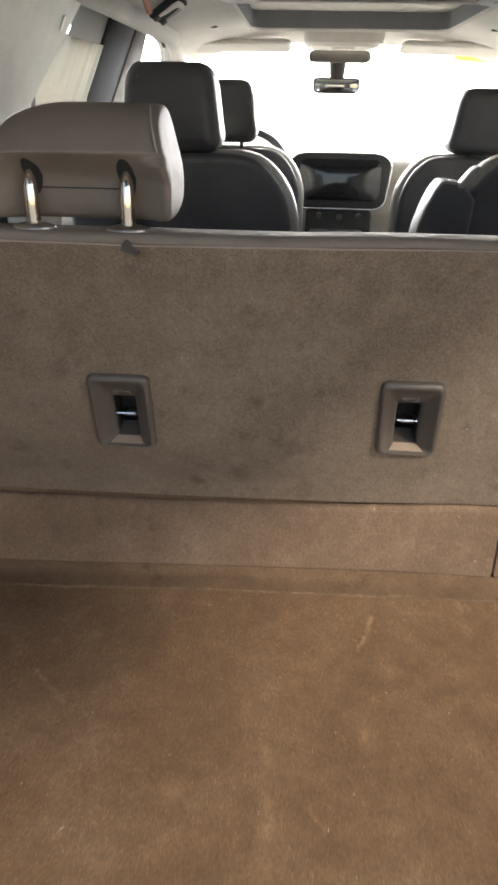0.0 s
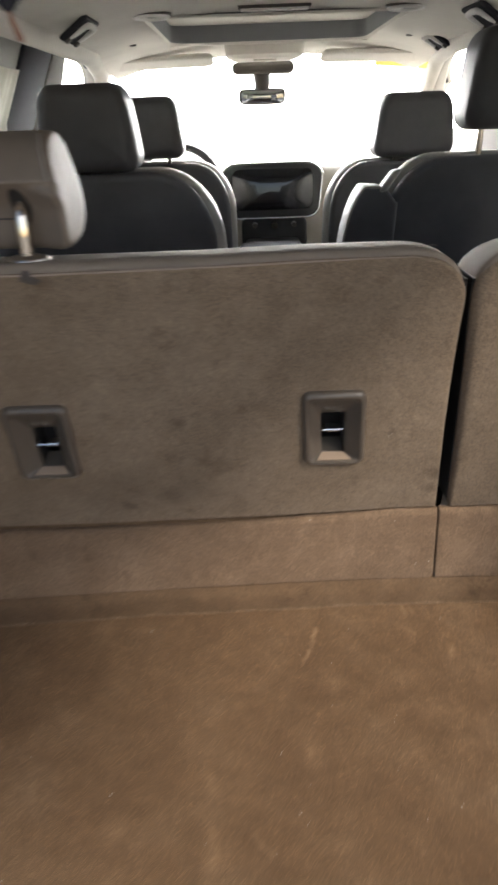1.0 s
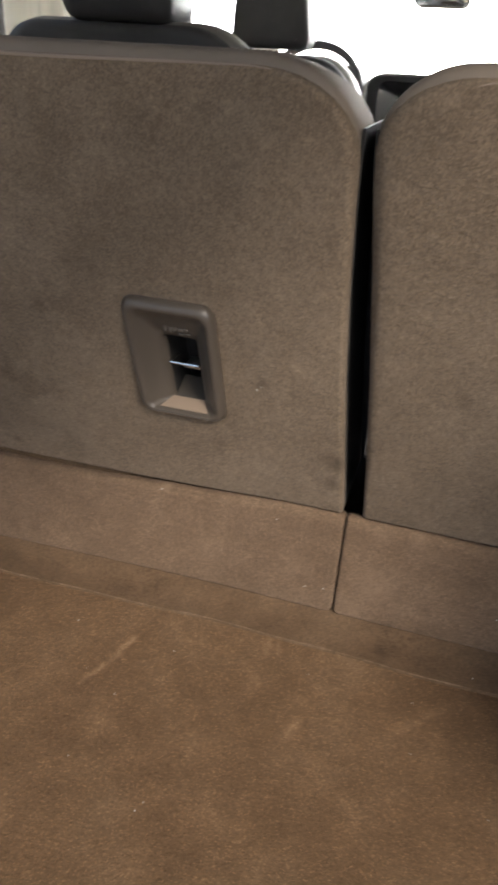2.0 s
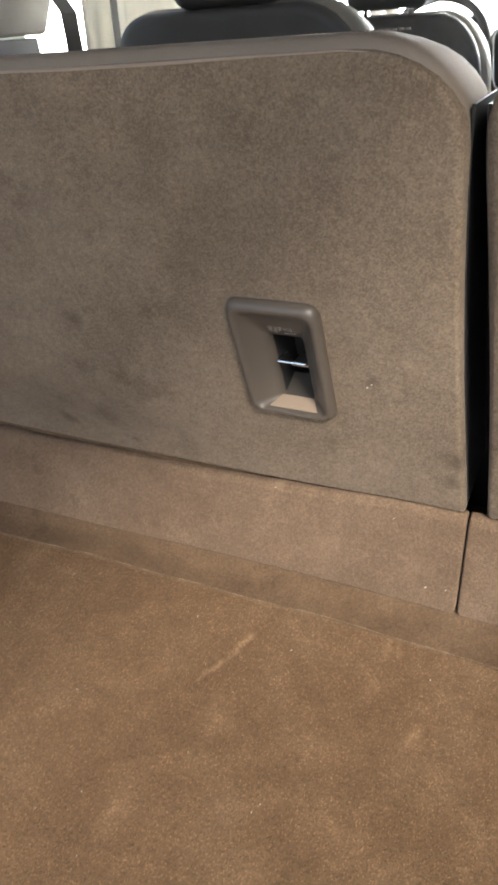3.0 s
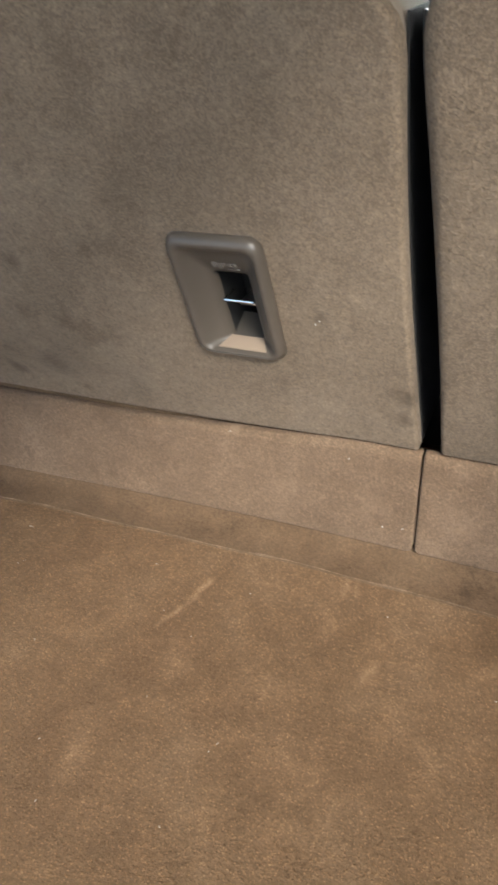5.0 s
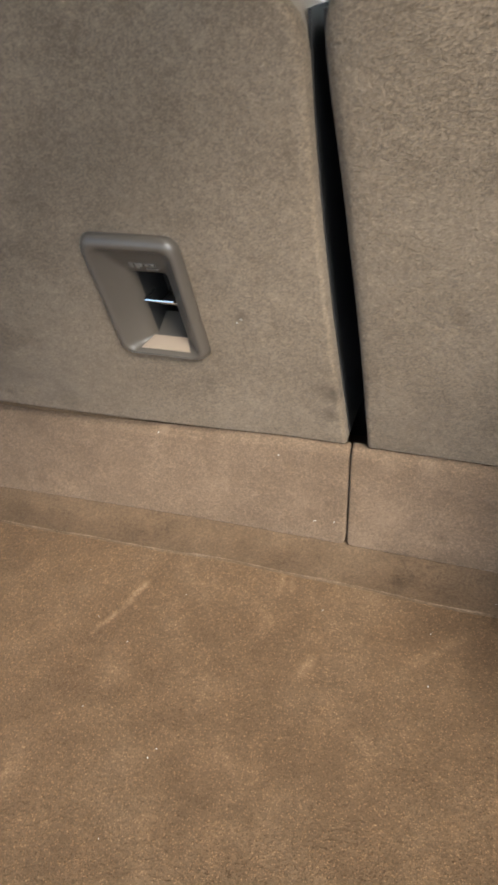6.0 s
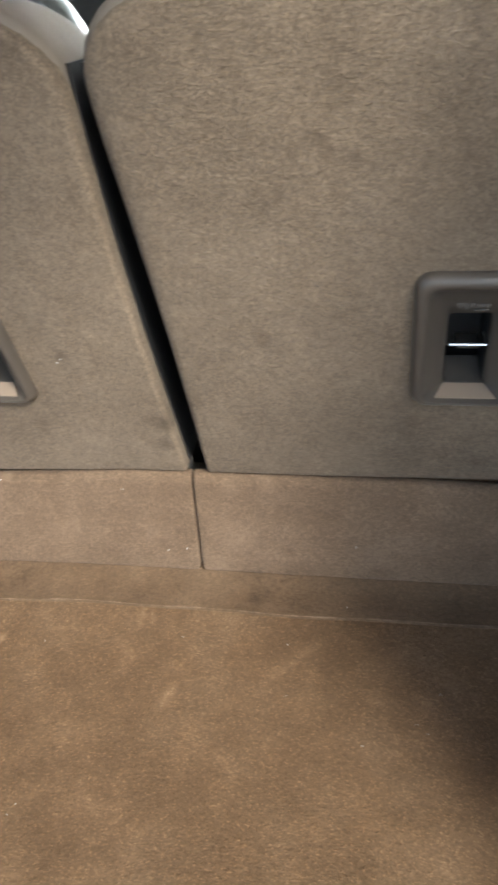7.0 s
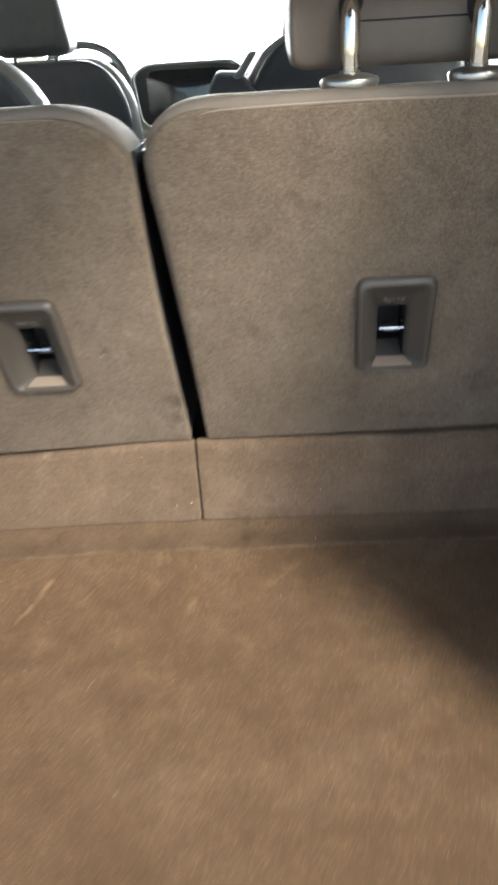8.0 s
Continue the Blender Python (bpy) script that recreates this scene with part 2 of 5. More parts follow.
LINT = fabric("lint", (0.75, 0.72, 0.66), 200)
CONCRETE = carpet("concrete", (0.20, 0.19, 0.175), (0.15, 0.145, 0.13), (0.25, 0.24, 0.22), 1.5)
PAINT = mat("car_paint", 0.25, 0.0, (0.06, 0.06, 0.065))[0]


def clear_glass(name, color=(1, 1, 1)):
    m, nt, b = mat(name, 0.0, 0.0, color)
    b.inputs["Transmission Weight"].default_value = 1.0
    b.inputs["IOR"].default_value = 1.05
    return m


GLASS = clear_glass("window_glass")
PRIVACY = clear_glass("privacy_glass", (0.72, 0.71, 0.67))
DARK_PRIVACY = clear_glass("dark_privacy_glass", (0.16, 0.16, 0.17))
TINT = clear_glass("tinted_glass", (0.03, 0.033, 0.045))
# emissive colour that stands in for outdoor daylight and lights the cabin
m, nt, b = mat("glowing_distance", 1.0, 0.0, (0.9, 0.9, 0.9))
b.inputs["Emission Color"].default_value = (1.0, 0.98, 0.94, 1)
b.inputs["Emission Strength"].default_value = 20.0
GLOWING_DISTANCE = m


# ---- mesh helpers ----
def smooth(bm, angle=40):
    lim = radians(angle)
    for f in bm.faces:
        f.smooth = len(f.verts) < 9
    for e in bm.edges:
        if len(e.link_faces) == 2 and e.calc_face_angle(0) > lim:
            e.smooth = False


def part(name, bm, material, parent=None, label="", angle=40):
    """Links bm as one mesh object; bm is in world metres, the parent an empty or a mesh."""
    bmesh.ops.recalc_face_normals(bm, faces=bm.faces)
    smooth(bm, angle)
    me = bpy.data.meshes.new(name)
    bm.to_mesh(me)
    bm.free()
    me.materials.append(material)
    ob = new(name, me)
    if parent is not None:
        ob.parent = parent
        # every mesh is modelled in world metres, so only a top-level empty has a pose to undo
        ob.matrix_parent_inverse = parent.matrix_basis.inverted()
    if label:
        tagged(ob, label)
    return ob


def thing(name, at, label, category, group="", kind=""):
    ob = new(name)
    ob.empty_display_size = 0.05
    ob.matrix_basis = Matrix.Translation(at)
    return tagged(ob, label, category, group, kind)


def box(x0, x1, y0, y1, z0, z1, r=0.0, seg=3, bm=None):
    own = bmesh.new()
    bmesh.ops.create_cube(own, size=1, matrix=Matrix.Translation(((x0 + x1) / 2, (y0 + y1) / 2, (z0 + z1) / 2)) @ Matrix.Diagonal((x1 - x0, y1 - y0, z1 - z0, 1)))
    if r > 0:
        bmesh.ops.bevel(own, geom=own.edges[:], offset=r, segments=seg, profile=0.5, affect="EDGES")
    return merge(bm, own)


def merge(bm, other):
    if bm is None:
        return other
    me = bpy.data.meshes.new("tmp")
    other.to_mesh(me)
    other.free()
    bm.from_mesh(me)
    bpy.data.meshes.remove(me)
    return bm


def rrect(w, h, r, n=5, cx=0.0, cy=0.0):
    """Rounded rectangle loop, counter-clockwise; r: one radius, or four (tr, tl, bl, br), each a number or (rx, ry)."""
    rs = r if isinstance(r, (list, tuple)) else (r, r, r, r)
    pts = []
    for k, (sx, sy) in enumerate(((1, 1), (-1, 1), (-1, -1), (1, -1))):
        rx, ry = rs[k] if isinstance(rs[k], (list, tuple)) else (rs[k], rs[k])
        ox, oy = sx * (w / 2 - rx), sy * (h / 2 - ry)
        for i in range(n + 1):
            a = radians(90 * k + 90 * i / n)
            pts.append((cx + ox + rx * math.cos(a), cy + oy + ry * math.sin(a)))
    return pts


def loft(rings, cap0=True, cap1=True, closed=True, bm=None):
    bm = bm or bmesh.new()
    rows = [[bm.verts.new(p) for p in ring] for ring in rings]
    n = len(rows[0])
    for a, b in zip(rows, rows[1:]):
        for i in range(n if closed else n - 1):
            j = (i + 1) % n
            bm.faces.new((a[i], a[j], b[j], b[i]))
    if cap0:
        bm.faces.new(rows[0][::-1])
    if cap1:
        bm.faces.new(rows[-1])
    return bm


def tube(points, r, n=10, bm=None, cap=True):
    pts = [Vector(p) for p in points]
    rings, up = [], None
    for i, p in enumerate(pts):
        d = (pts[min(i + 1, len(pts) - 1)] - pts[max(i - 1, 0)]).normalized()
        if up is None:
            up = d.orthogonal().normalized()
        up = (up - d * up.dot(d)).normalized()
        side = d.cross(up)
        rr = r[i] if isinstance(r, (list, tuple)) else r
        rings.append([p + (up * math.cos(a) + side * math.sin(a)) * rr for a in [2 * math.pi * k / n for k in range(n)]])
    return loft(rings, cap, cap, True, bm)


def shape(outline, y0, y1, r=0.01, seg=4, back=None, mid=0):
    """A slab with an outline in x and z between y0 (rear, towards the tail) and y1, with rounded rims: insets the outline at both faces."""
    cx = sum(p[0] for p in outline) / len(outline)
    rings = []
    nrm = []
    n = len(outline)
    for i in range(n):
        a, b = Vector(outline[i - 1]), Vector(outline[(i + 1) % n])
        t = (b - a)
        t = t.normalized() if t.length > 1e-9 else Vector((1, 0))
        nrm.append(Vector((-t.y, t.x)))      # inward for a counter-clockwise loop
    rb = r if back is None else back
    prof = [(y0 + r - r * math.cos(a), r - r * math.sin(a)) for a in [math.pi / 2 * k / seg for k in range(seg + 1)]]
    prof += [(y0 + r + (y1 - rb - y0 - r) * k / (mid + 1), 0.0) for k in range(1, mid + 1)]
    prof += [(y1 - rb + rb * math.sin(a), rb - rb * math.cos(a)) for a in [math.pi / 2 * k / seg for k in range(seg + 1)]]
    for y, ins in prof:
        rings.append([(p[0] + m_.x * ins, y, p[1] + m_.y * ins) for p, m_ in zip(outline, nrm)])
    bm = loft(rings, False, False)
    for k in (0, len(rings) - 1):       # faces closed by a fan round the middle
        bm.verts.ensure_lookup_table()
        row = [bm.verts[k * n + i] for i in range(n)]
        mid = bm.verts.new(sum((v.co for v in row), Vector()) / n)
        for i in range(n):
            bm.faces.new((row[i], row[(i + 1) % n], mid))
    return bm


def bend(bm, fn):
    for v in bm.verts:
        v.co = Vector(fn(v.co))
    return bm


def pile(name, parent, material, grid, place, up, height, width, seed):
    """Short carpet fibres as one joined mesh: grid gives flat coordinates, place() lifts them on the surface, up is the surface's normal."""
    rng = np.random.default_rng(seed)
    n = len(grid)
    base = place(grid + rng.uniform(-0.5, 0.5, grid.shape) * width * 2.0)
    upv = np.array(Vector(up).normalized())
    t1 = np.array(Vector(up).orthogonal().normalized())
    t2 = np.cross(upv, t1)
    ang = rng.uniform(0, 2 * np.pi, n)
    h = height * rng.uniform(0.55, 1.25, n)
    lean_a, lean_r = rng.uniform(0, 2 * np.pi, n), height * rng.uniform(0.1, 0.8, n)
    tip = base + upv * h[:, None] + (t1 * np.cos(lean_a)[:, None] + t2 * np.sin(lean_a)[:, None]) * lean_r[:, None]
    co = np.empty((n, 4, 3))
    for k in range(3):
        a = ang + 2 * np.pi * k / 3
        co[:, k] = base + (t1 * np.cos(a)[:, None] + t2 * np.sin(a)[:, None]) * (width * 0.5) - upv * 0.0004
    co[:, 3] = tip
    idx = np.arange(n)[:, None] * 4
    tri = np.concatenate([idx + [0, 1, 3], idx + [1, 2, 3], idx + [2, 0, 3]], 1).reshape(-1)
    me = bpy.data.meshes.new(name)
    me.vertices.add(4 * n)
    me.vertices.foreach_set("co", co.reshape(-1))
    me.loops.add(9 * n)
    me.loops.foreach_set("vertex_index", tri)
    me.polygons.add(3 * n)
    me.polygons.foreach_set("loop_start", np.arange(0, 9 * n, 3))
    me.update(calc_edges=True)
    me.materials.append(material)
    ob = new(name, me)
    ob.parent = parent
    return tagged(ob, kind="stuff")


def flat_grid(u0, u1, v0, v1, step):
    u, v = np.meshgrid(np.arange(u0, u1, step), np.arange(v0, v1, step))
    return np.stack([u.ravel(), v.ravel()], 1)


# the rear seat's back leans towards the tail
LEAN = 0.26


def swell(x, z=1.0):
    """How far the wide seat back stands out towards the tail beyond its inner end, above its foot."""
    u = np.clip((-0.02 - np.asarray(x, float)) / 0.18, 0, 1)
    v = np.clip((np.asarray(z, float) - 0.150) / 0.11, 0, 1)
    return 0.017 * u * u * (3 - 2 * u) * v * v * (3 - 2 * v)


def leaned(p):
    return (p[0], p[1] + 0.006 - LEAN * (p[2] - 0.143) - float(swell(p[0], p[2])), p[2])


def sag(x):
    """How far the joint between panel and flap hangs below its height at the gap."""
    x = np.asarray(x, float)
    return np.where(x < 0.1, 0.014 * (1 - np.exp(-(0.1 - np.minimum(x, 0.1)) / 0.2)), -0.004 * np.clip((x - 0.3) / 0.2, 0, 1))


def bow(x):
    """How far the flap's foot and the strip bow towards the tail at the far end."""
    return 0.022 * np.clip((0.05 - np.asarray(x, float)) / 0.55, 0, 1.3) ** 1.3


def flap_at(x, y, z):
    """Places a point of the flat flap on the real one, which leans out and sags."""
    x, y, z = (np.asarray(v, float) for v in (x, y, z))
    u = np.clip((z - 0.02) / 0.12, 0, 1)
    return np.stack([x, y - 0.007 + 0.007 * (z - 0.02) / 0.12 - bow(x) * (1 - u), z - sag(x) * np.clip((z - 0.06) / 0.08, 0, 1)], -1)


# ---- setting: floors, shell, roof, windows ----
def setting(name, bm, material, label, category, angle=40):
    ob = part(name, bm, material, None, "", angle)
    return tagged(ob, label, category, kind="structure")


HX0, HX1, HY0, HY1 = -0.057, 0.045, -0.63, -0.519     # the pull-handle cup in the cargo floor


def cargo_floor():
    bm = bmesh.new()
    xs = [-0.70, HX0, HX1, 0.70]
    ys = [-0.80, HY0, HY1, -0.040]
    for i in range(3):
        for j in range(3):
            if i == 1 and j == 1:
                continue
            q = [bm.verts.new((x, y, 0)) for x, y in ((xs[i], ys[j]), (xs[i + 1], ys[j]), (xs[i + 1], ys[j + 1]), (xs[i], ys[j + 1]))]
            bm.faces.new(q)
    bmesh.ops.remove_doubles(bm, verts=bm.verts, dist=1e-5)
    ext = bmesh.ops.extrude_face_region(bm, geom=bm.faces[:])
    bmesh.ops.translate(bm, verts=[v for v in ext["geom"] if isinstance(v, bmesh.types.BMVert)], vec=(0, 0, -0.02))
    floor = setting("floor", bm, CARPET_FLOOR, "worn brown carpeted cargo floor with brushed nap marks", "cargo floor")
    g = flat_grid(-0.60, 0.62, -0.64, -0.0425, 0.0015)
    g = g[~((g[:, 0] > HX0 - 0.004) & (g[:, 0] < HX1 + 0.004) & (g[:, 1] < HY1 + 0.004))]
    pile("floor_nap", floor, PILE_FLOOR, g, lambda q: np.concatenate([q, np.zeros((len(q), 1))], 1), (0, 0, 1), 0.0009, 0.0023, 3)
    # carpeted hinge strip that ramps up to the seat flaps
    prof = [(-0.0425, 0.0), (-0.0418, 0.0010), (-0.039, 0.0018), (-0.028, 0.0034), (-0.016, 0.0058), (-0.009, 0.0110), (-0.004, 0.0180), (0.004, 0.0220), (0.03, 0.0220), (0.03, -0.004), (-0.0425, -0.004)]
    rings = [[(x, y - float(bow(x)) * (1 if y < 0.01 else 0) + 0.0012 * math.sin(x * 17) + 0.0008 * math.sin(x * 41), z) for y, z in prof] for x in np.linspace(-0.70, 0.70, 45)]
    strip = setting("floor_strip", loft(rings), CARPET_STRIP, "brown carpet hinge strip along the seat base", "carpet strip")
    bind = tube([(x, -0.0405 - float(bow(x)) + 0.0012 * math.sin(x * 17) + 0.0008 * math.sin(x * 41), 0.0014) for x in np.linspace(-0.69, 0.69, 90)], [0.0006 + 0.0006 * math.sin(i * 1.7) * math.sin(i * 0.31) + 0.0006 * max(0, math.sin(i * 0.83 + 1.0)) * math.exp(-((i - 50) / 14) ** 2) for i in range(90)], 6)
    part("edge_binding", bind, CARPET_BINDING, strip, "paler worn edge of the strip")
    py_, pz_ = [p[0] for p in prof[2:8]], [p[1] for p in prof[2:8]]
    pile("strip_nap", strip, PILE_STRIP, flat_grid(-0.60, 0.60, -0.0405, -0.006, 0.0021), lambda q: np.stack([q[:, 0], q[:, 1] - bow(q[:, 0]), np.interp(q[:, 1], py_, pz_)], 1), (0, -0.15, 1), 0.0014, 0.0015, 4)
    setting("floor_cabin", box(-0.74, 0.74, 0.03, 3.0, -0.32, -0.26), CARPET_CABIN, "dark carpeted cabin floor under the seats", "floor")
    setting("floor_riser", box(-0.70, 0.70, 0.032, 0.05, -0.26, 0.018), CARPET_CABIN, "dark carpeted riser under the rear seats", "floor")


def pull_cup():
    cup = thing("floor_handle", ((HX0 + HX1) / 2, HY1, 0), "tan plastic pull-handle cup set in the cargo floor", "floor handle")
    w, h = HX1 - HX0, HY1 - HY0
    cx, cy = (HX0 + HX1) / 2, (HY0 + HY1) / 2
    rim = loft([[(x, y, z) for x, y in rrect(w + a, h + a, 0.010 + b, 4, cx, cy)] for a, b, z in
                ((0.004, 0, 0.0005), (0.002, 0, 0.0025), (-0.004, 0, 0.003), (-0.018, -0.004, 0.002), (-0.020, -0.005, -0.003))], False, False)
    part("rim", rim, PLASTIC_BROWN, cup, "dark brown plastic rim")
    inner = loft([[(x, y, z) for x, y in rrect(w - 0.0205 - a, h - 0.0205 - a, 0.006, 4, cx, cy - o)] for a, z, o in
                  ((0, -0.002, 0), (0.008, -0.014, 0.006), (0.014, -0.024, 0.012))], False, True)
    part("cup", inner, PLASTIC_TAN, cup, "tan plastic recess")


def shell():
    # side trims, one side built and mirrored by sign
    for sgn, side in ((-1, "left"), (1, "right")):
        def bx(x0, x1, *rest, **k):
            a, c = sorted((sgn * x0, sgn * x1))
            return box(a, c, *rest, **k)
        # rear quarter trim beside the cargo floor, and the long lower wall
        setting("wall_quarter_" + side, bx(0.69, 0.80, -0.59, 0.33, -0.02, 0.50, r=0.02), PLASTIC_GREY, "grey plastic quarter trim beside the cargo floor", "trim panel")
        setting("wall_tail_" + side, bx(0.69, 0.80, -0.86, -0.593, -0.02, 0.26, r=0.02), PLASTIC_GREY, "low grey plastic trim beside the loading sill", "trim panel")
        setting("wall_lower_" + side, bx(0.74, 0.92, 0.335, 3.3, -0.32, 0.40, r=0.01), PLASTIC_BEIGE, "beige door trim along the cabin side", "wall")

        # pillars and glass lean inwards towards the roof
        def pillar(y0, y1, y0t, y1t, xb, xt, zb, zt, th=0.05, r=0.012):
            rings = []
            for x, z, a, c in ((xb, zb, y0, y1), (xt, zt, y0t, y1t)):
                rings.append([(sgn * x, a, z), (sgn * x, c, z), (sgn * (x + th), c, z), (sgn * (x + th), a, z)])
            bm = loft(rings)
            if r:
                bmesh.ops.bevel(bm, geom=bm.edges[:], offset=r, segments=3, profile=0.5, affect="EDGES")
            return bm

        # the upper side walls stand upright to the belt line and lean inwards above it
        def side_wall(y0, y1, y0t, y1t, zb, zt, off, th, r):
            zs = [zb] + ([0.661] if zb < 0.65 and zt > 0.67 else []) + [zt]
            rings = []
            for z in zs:
                x = min(0.752, 0.740 - 0.457 * (z - 0.687)) + off
                u = (z - zb) / (zt - zb)
                a, c = y0 + (y0t - y0) * u, y1 + (y1t - y1) * u
                rings.append([(sgn * x, a, z), (sgn * x, c, z), (sgn * (x + th), c, z), (sgn * (x + th), a, z)])
            bm = loft(rings)
            if r:
                bmesh.ops.bevel(bm, geom=bm.edges[:], offset=r, segments=3, profile=0.5, affect="EDGES")
            return bm
        # the door side stands further out than the rear pillar trim
        def outer(bm):
            for v in bm.verts:
                v.co = Vector((sgn * (0.15 + 1.22 * (sgn * v.co.x - 0.15)), 1.22 * v.co.y + 0.20, 1.22 * v.co.z - 0.152))
            return bm
        setting("pillar_tail_" + side, pillar(-0.585, -0.545, -0.42, -0.38, 0.685, 0.63, 0.48, 0.93), PLASTIC_BEIGE, "beige tail pillar trim", "pillar")
        setting("pillar_rear_" + side, side_wall(0.02, 0.628, 0.08, 0.865, 0.555, 0.93, -0.004, 0.04, 0.008), PLASTIC_BEIGE, "beige rear pillar trim panel", "pillar")
        setting("trim_black_" + side, side_wall(0.02, 0.62, 0.02, 0.62, 0.40, 0.552, 0.012, 0.03, 0.004), PLASTIC_BLACK, "black trim below the rear pillar", "trim")
        setting("pillar_door_" + side, outer(side_wall(1.415, 1.87, 1.385, 1.50, 0.38, 0.93, 0.0, 0.03, 0.008)), PILLAR_CLOTH, "grey-brown cloth-covered door pillar trim", "pillar")
        setting("pillar_front_" + side, pillar(3.02, 3.14, 2.42, 2.56, 0.795, 0.735, 0.38, 0.90), PLASTIC_BEIGE, "beige windscreen pillar trim", "pillar")
        rail = tube([(sgn * x, y, z) for x, y, z in ((0.64, -0.41, 0.893), (0.652, 0.0, 0.897), (0.656, 1.0, 0.899), (0.668, 2.0, 0.893), (0.730, 2.48, 0.872), (0.775, 3.05, 0.50))], 0.035, 10)
        setting("trim_rail_" + side, rail, HEADLINER, "light grey roof rail lining", "trim")
        setting("window_door_" + side, outer(side_wall(0.25, 1.42, 0.25, 1.40, 0.36, 0.93, 0.024, 0.004, 0)), PRIVACY, "tinted rear door window behind a cloth sunshade", "window")
        setting("pillar_centre_" + side, outer(side_wall(1.125, 1.41, 1.11, 1.38, 0.38, 0.93, 0.002, 0.03, 0.006)), MATT_DARK, "black window divider and door pillar", "pillar")
        # opaque grey sheet added over the too bright window, for its tinted glass
        setting("glass_band_" + side, outer(side_wall(0.866, 1.118, 0.862, 1.118, 0.795, 0.93, 0.012, 0.008, 0)), GLASS_BAND, "grey sheet standing in for the tinted glass above the sunshade", "trim")
        ob = setting("window_front_" + side, outer(side_wall(1.50, 2.40, 1.45, 2.30, 0.36, 0.93, 0.026, 0.004, 0)), GLASS, "clear front door window", "window")
        ob.visible_shadow = False
        # headliner return over the front door, with a rounded rear edge and a dark seal
        curve = [(1.60 + 0.42 * math.sin(a), 0.745 + 0.125 * math.cos(a) ** 0.8) for a in [radians(d) for d in range(0, 85, 7)]]
        def on_wall(y, z, off=0.0):
            return (sgn * (0.740 - 0.457 * (z - 0.687) + off), y, z)
        lip = loft([[on_wall(y, z, 0.004), on_wall(2.40, f, 0.004), on_wall(2.40, f, 0.020), on_wall(y, z, 0.020)] for (y, z), f in zip(curve, np.linspace(0.93, 0.68, len(curve)))])
        setting("trim_front_header_" + side, outer(lip), HEADLINER, "light grey lining over the front door opening", "trim")
        setting("trim_seal_" + side, outer(tube([on_wall(y, z, -0.002) for y, z in curve], 0.0085, 8)), PLASTIC_BLACK, "dark rubber seal round the front door opening", "trim")
        # unseen trim and dark glass, set to keep sun off the right seat back
        setting("pillar_quarter_" + side, pillar(-0.275, 0.03, -0.225, 0.09, 0.70, 0.645, 0.48, 0.93), PLASTIC_BEIGE, "unseen beige trim added to block sun between the quarter window and the rear pillar", "pillar")
        setting("window_quarter_" + side, pillar(-0.53, -0.27, -0.36, -0.22, 0.735, 0.665, 0.48, 0.93, 0.004, 0), DARK_PRIVACY, "unseen rear quarter window, tinted dark to hold back the sun", "window")
    # windscreen
    prof = [(3.42, 0.42), (3.05, 0.70), (2.74, 0.925)]
    rings = [[(x, y - 0.06 * (x / 0.72) ** 2, z) for y, z in prof] + [(x, y - 0.06 * (x / 0.72) ** 2 + 0.005, z + 0.004) for y, z in prof[::-1]] for x in np.linspace(-0.80, 0.80, 13)]
    ob = setting("window_windscreen", loft(rings), GLASS, "clear windscreen washed out by daylight", "windscreen")
    ob.visible_shadow = False


def roof_z(x, y):
    front = max(0.0, y - 1.9)
    back = max(0.0, 0.0 - y)
    return 0.960 - 0.075 * (abs(x) / 0.68) ** 3 - 0.045 * front ** 2 - 0.03 * back ** 2


SUN_ROOF = (-0.400, 0.400, 1.52, 2.34)     # opening of the front sunroof
REAR_ROOF = (-0.38, 0.38, 0.40, 1.10)      # opening of the rear roof glass


